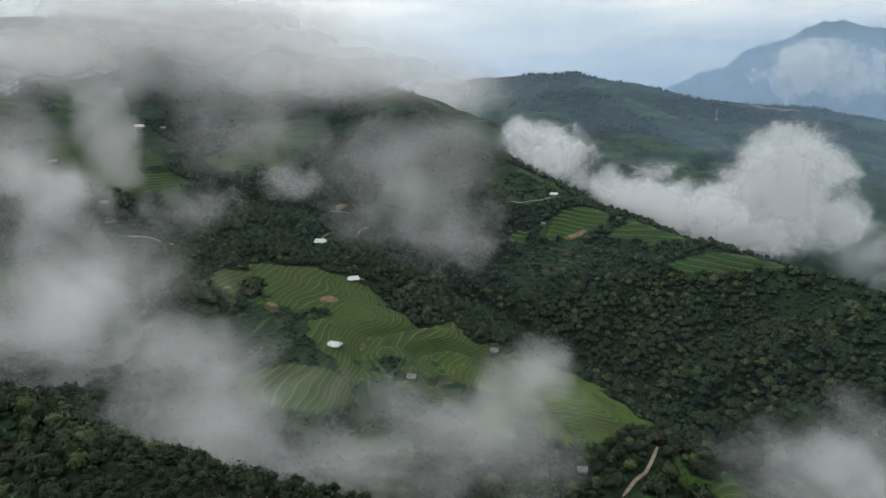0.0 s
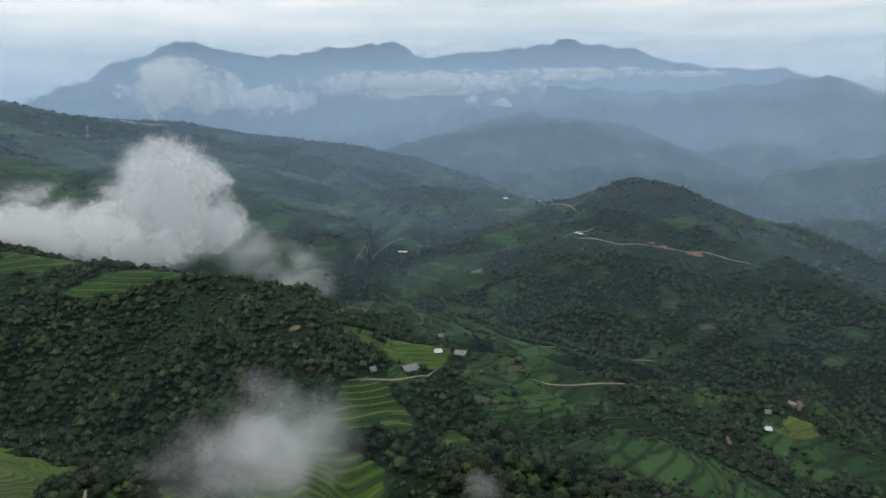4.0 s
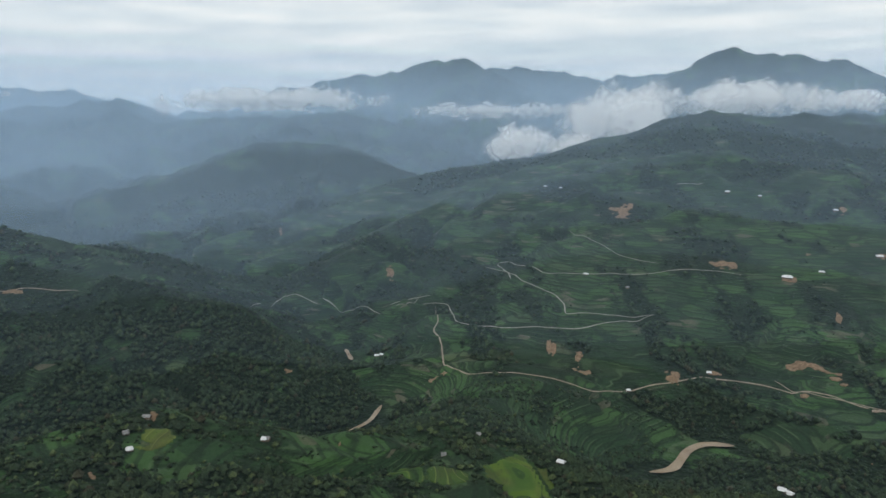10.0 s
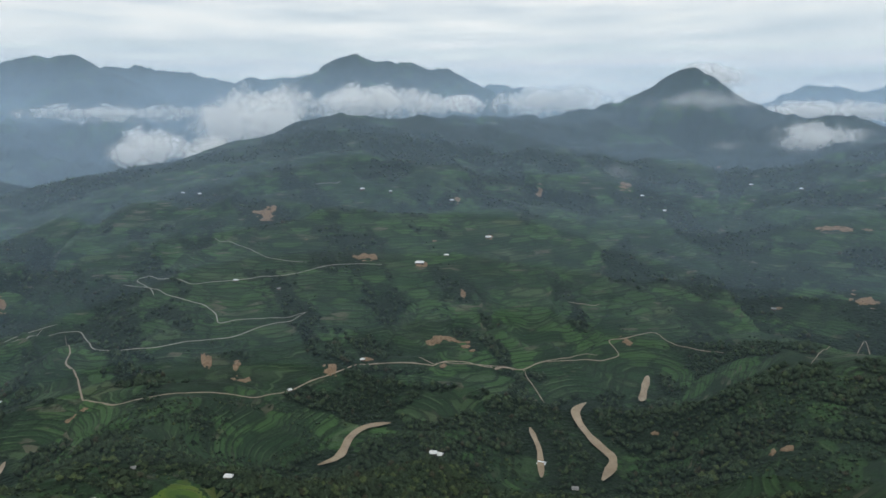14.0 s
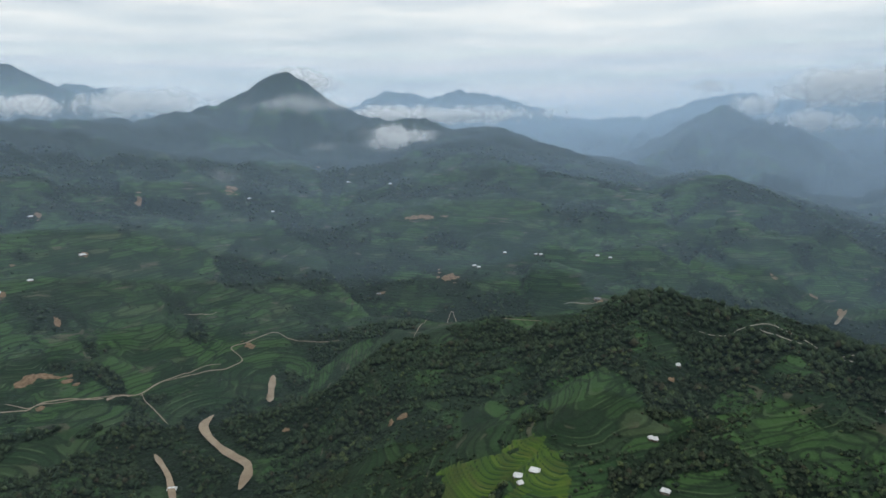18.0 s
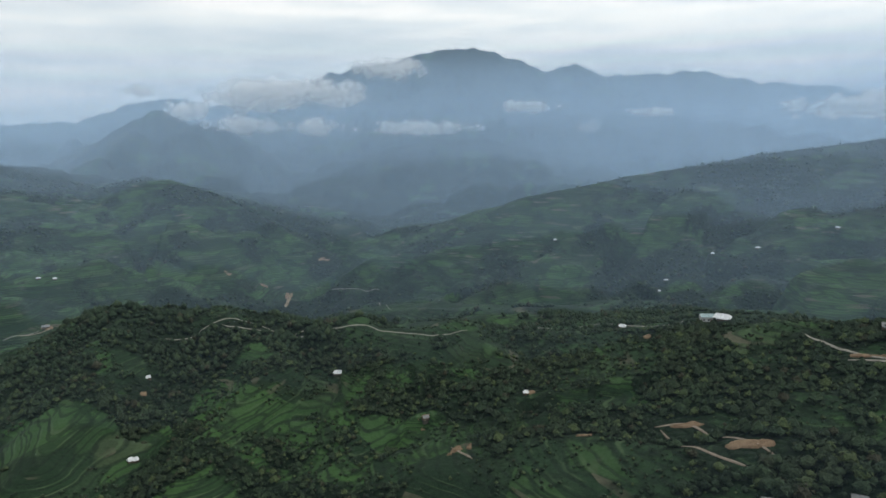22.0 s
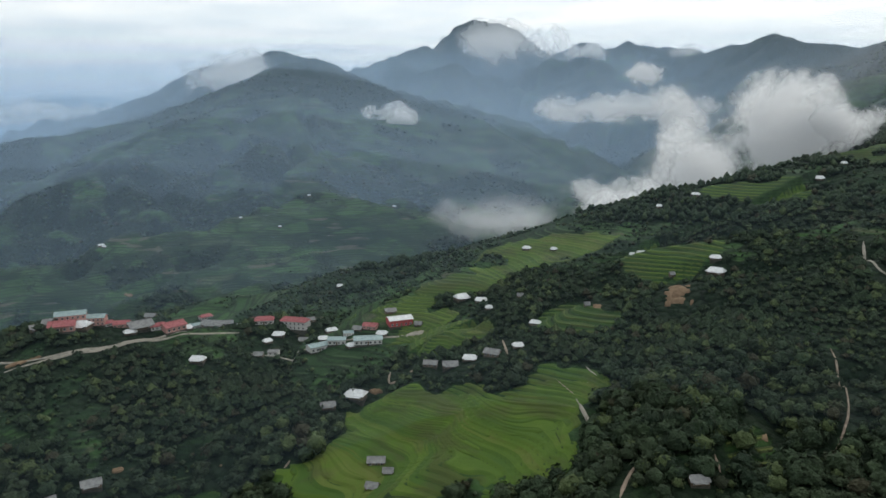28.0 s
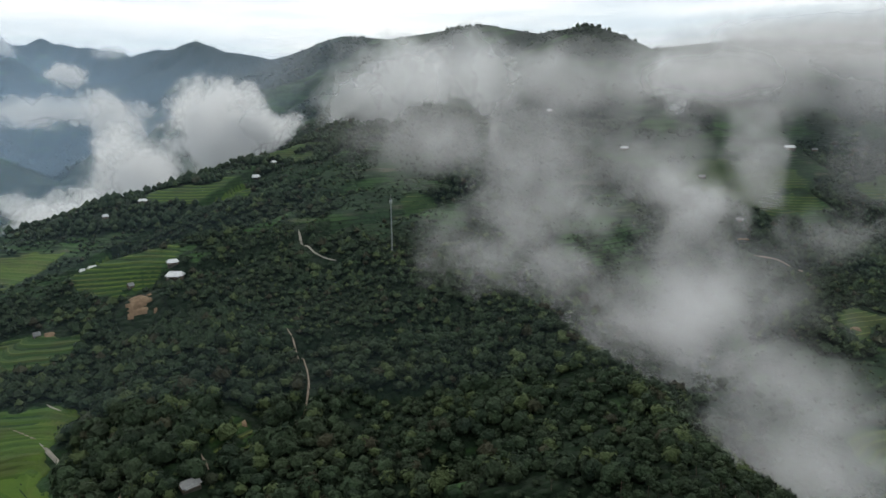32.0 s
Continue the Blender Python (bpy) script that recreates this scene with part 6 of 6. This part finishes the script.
# make: proportions (half length, half width, eaves height, rise, hip), storeys, wall, roof, label, category
MAKES = {
    "P": ((5, 3.4, 2.6, 2.0, 1.6), 1, MAT_WALL_WOOD, MAT_ROOF_PALE, "farmhouse with board walls and a pale fibre-cement roof"),
    "G": ((5, 3.4, 2.6, 2.1, 0.0), 1, MAT_WALL_WOOD, MAT_ROOF_GREY, "old wooden farmhouse with a weathered grey roof"),
    "R": ((6, 4.0, 3.4, 1.9, 0.0), 1, MAT_WALL_PINK, MAT_ROOF_RED, "pink plastered village house with a red sheet roof"),
    "O": ((6, 3.8, 3.2, 1.8, 1.8), 1, MAT_WALL_WHITE, MAT_ROOF_RED, "white village house with a faded red hipped roof"),
    "B": ((6, 3.8, 3.6, 1.2, 0.0), 1, MAT_WALL_WHITE, MAT_ROOF_BLUE, "white village house with a blue-green sheet roof"),
    "L": ((9, 4.0, 6.4, 1.9, 0.0), 2, MAT_WALL_PINK, MAT_ROOF_BLUE, "long two-storey pink building with a pale green roof"),
    "S": ((10, 4.2, 6.4, 2.2, 2.0), 2, MAT_WALL_WHITE, MAT_ROOF_RED, "two-storey white school block with a red hipped roof"),
    "N": ((9, 5.0, 3.4, 1.2, 0.0), 1, MAT_WALL_WHITE, MAT_ROOF_BLUE, "low wide hall with a pale green sheet roof"),
    "H": ((8, 5.0, 4.6, 1.6, 0.0), 1, MAT_WALL_RED, MAT_ROOF_PALE, "hall with red walls and a bright white roof"),
    "T": ((4, 3.2, 6.2, 0.8, 0.0), 2, MAT_WALL_WHITE, MAT_ROOF_GREY, "narrow two-storey white house with a flat grey roof"),
    # E marks places of dug earth; the hut there is added
    "E": ((4, 2.8, 2.6, 1.6, 0.0), 1, MAT_WALL_WOOD, MAT_ROOF_GREY, "small added hut at a cut earth platform"),
}
HOUSE_PARTS = {}


def house_parts(make):
    if make in HOUSE_PARTS:
        return HOUSE_PARTS[make]
    (hl, hw, eaves, rise, hip), storeys, wall, roof, label = MAKES[make]
    parts = [("foundation", mesh_of("foundation", lambda bm: box(bm, -hl - 0.3, hl + 0.3, -hw - 0.3, hw + 0.3, -4.0, 0.25), MAT_STONE), Matrix())]

    def walls(bm):
        t = 0.2
        box(bm, -hl, hl, -hw, -hw + t, 0.2, eaves)
        box(bm, -hl, hl, hw - t, hw, 0.2, eaves)
        box(bm, -hl, -hl + t, -hw + t, hw - t, 0.2, eaves)
        box(bm, hl - t, hl, -hw + t, hw - t, 0.2, eaves)
    parts.append(("wall", mesh_of("wall", walls, wall), Matrix()))
    if not hip:
        parts.append(("gable", mesh_of("gable", lambda bm: gable(bm, hl, hw, eaves, rise), wall), Matrix()))
    parts.append(("roof", mesh_of("roof", lambda bm: roof_shape(bm, hl, hw, eaves, rise, hip), roof), Matrix()))
    parts.append(("ridge_cap", mesh_of("ridge_cap", lambda bm: box(bm, -hl - 0.5 + hip, hl + 0.5 - hip, -0.22, 0.22, eaves + rise + 0.08, eaves + rise + 0.26), roof), Matrix()))
    door = mesh_of("door", lambda bm: box(bm, -0.55, 0.55, -0.06, 0.06, 0, 2.05), MAT_WALL_WOOD)
    pane = mesh_of("window", lambda bm: box(bm, -0.6, 0.6, -0.05, 0.05, -0.6, 0.6), MAT_GLASS)
    sill = mesh_of("window_frame", lambda bm: [box(bm, -0.72, 0.72, -0.09, 0.09, -0.74, -0.6), box(bm, -0.72, 0.72, -0.09, 0.09, 0.6, 0.72), box(bm, -0.72, -0.6, -0.09, 0.09, -0.6, 0.6), box(bm, 0.6, 0.72, -0.09, 0.09, -0.6, 0.6)], MAT_WALL_WHITE)
    for side in (-1, 1):
        if side == -1:
            parts.append(("door", door, Matrix.Translation((0, side * (hw + 0.02), 0.25))))
        n = max(2, int(hl / 1.5))
        for s in range(storeys):
            for k in range(n):
                x = -hl + (k + 0.5) * 2 * hl / n
                if abs(x) < 1.3 and s == 0 and side == -1:
                    continue
                parts.append(("window", (pane, sill), Matrix.Translation((x, side * (hw + 0.02), 1.6 + 3.0 * s))))
    if storeys == 2:
        parts.append(("balcony", mesh_of("balcony", lambda bm: [box(bm, -hl, hl, -hw - 1.1, -hw, 3.1, 3.25), box(bm, -hl, hl, -hw - 1.1, -hw - 1.0, 3.25, 4.1)], MAT_WALL_WHITE), Matrix()))
        for k in range(4):
            x = -hl + 0.15 + k * (2 * hl - 0.3) / 3
            parts.append(("post", mesh_of("post", lambda bm: box(bm, -0.12, 0.12, -0.12, 0.12, 0.2, 3.1), MAT_WALL_WHITE), Matrix.Translation((x, -hw - 0.95, 0))))
    elif make in "PG":
        parts.append(("porch_roof", mesh_of("porch_roof", lambda bm: box(bm, -hl * 0.8, hl * 0.8, -hw - 1.9, -hw - 0.3, 2.05, 2.15), roof), Matrix()))
        for s in (-1, 1):
            parts.append(("post", mesh_of("post", lambda bm: box(bm, -0.08, 0.08, -0.08, 0.08, 0.2, 2.06), MAT_WALL_WOOD), Matrix.Translation((s * hl * 0.75, -hw - 1.75, 0))))
    HOUSE_PARTS[make] = parts
    return parts


def house(az, dist, length, make, rng):
    (hl, *_), storeys, wall, roof, label = MAKES[make]
    x, y, _ = polar(az, dist)
    s = length / (2 * hl + 1.2) * (0.72 if dist > 850 else (1.0 if -125 < az < -90 else 0.85))
    turn = rng.uniform(-28, 28) + (180 if rng.random() < 0.2 else 0)
    z = float(ground_at(x, y))
    village = -123 < az < -94 and 440 < dist < 560
    tail = " in the village" if village else (" among terraces" if dist < 760 else " far off")
    ob = tagged(new("house"), label + tail, "house", "hill village houses" if village else "scattered farmhouses")
    up = float(np.clip(s, 0.75, 1.25))
    ob.matrix_world = pose(x, y, z - 0.5, 0, 0, -az + turn) @ Matrix.Diagonal((s, min(s, 1.5), up, 1))
    far = dist > 900
    for name, me, m in house_parts(make):
        if far and name in ("post", "ridge_cap", "porch_roof"):
            continue
        if isinstance(me, tuple):
            w = part(name, me[0], None, ob)
            w.matrix_local = m
            if not far:
                part("window_frame", me[1], None, w)
        else:
            part(name, me, None, ob).matrix_local = m


house_rng = random.Random(5)
for h in HOUSES:
    house(*h, house_rng)


def radio_mast(az, dist, height):
    x, y, _ = polar(az, dist)
    ob = tagged(new("radio_mast"), "slim grey lattice radio mast on the wooded ridge", "mast")
    ob.matrix_world = pose(x, y, float(ground_at(x, y)))
    part("base", mesh_of("base", lambda bm: box(bm, -1.6, 1.6, -1.6, 1.6, -2.0, 0.5), MAT_ROAD), None, ob)
    feet = [(math.cos(a) * 0.55, math.sin(a) * 0.55) for a in (0.3, 0.3 + 2.094, 0.3 + 4.189)]

    def bar(bm, a, b, r):
        a, b = Vector(a), Vector(b)
        c = bmesh.ops.create_cone(bm, segments=6, radius1=r, radius2=r, depth=(b - a).length, cap_ends=True)
        bmesh.ops.transform(bm, matrix=Matrix.Translation((a + b) / 2) @ (b - a).to_track_quat("Z", "Y").to_matrix().to_4x4(), verts=c["verts"])
    for fx_, fy_ in feet:
        part("leg", mesh_of("leg", lambda bm: bar(bm, (fx_, fy_, 0.4), (fx_ * 0.6, fy_ * 0.6, height), 0.09), MAT_STEEL), None, ob)
    steps = int(height / 2.4)

    def lattice_bars(bm):
        for k in range(steps):
            z0, z1 = 0.5 + k * (height - 1) / steps, 0.5 + (k + 1) * (height - 1) / steps
            q0, q1 = 1 - 0.4 * z0 / height, 1 - 0.4 * z1 / height
            for i in range(3):
                a, b = feet[i], feet[(i + 1) % 3]
                bar(bm, (a[0] * q0, a[1] * q0, z0), (b[0] * q1, b[1] * q1, z1), 0.05)
                bar(bm, (a[0] * q1, a[1] * q1, z1), (b[0] * q1, b[1] * q1, z1), 0.05)
    part("lattice", mesh_of("lattice", lattice_bars, MAT_STEEL), None, ob)
    for k in range(3):
        a = 0.3 + 2.094 * k
        part("antenna_panel", mesh_of("antenna_panel", lambda bm: box(bm, -0.2, 0.2, -0.12, 0.12, -1.2, 1.2), MAT_WALL_WHITE), None, ob).matrix_local = Matrix.Translation((math.cos(a) * 0.9, math.sin(a) * 0.9, height - 2.2))
    part("lightning_rod", mesh_of("lightning_rod", lambda bm: bar(bm, (0, 0, height - 0.5), (0, 0, height + 3.0), 0.06), MAT_STEEL), None, ob)


radio_mast(*MAST_AT)
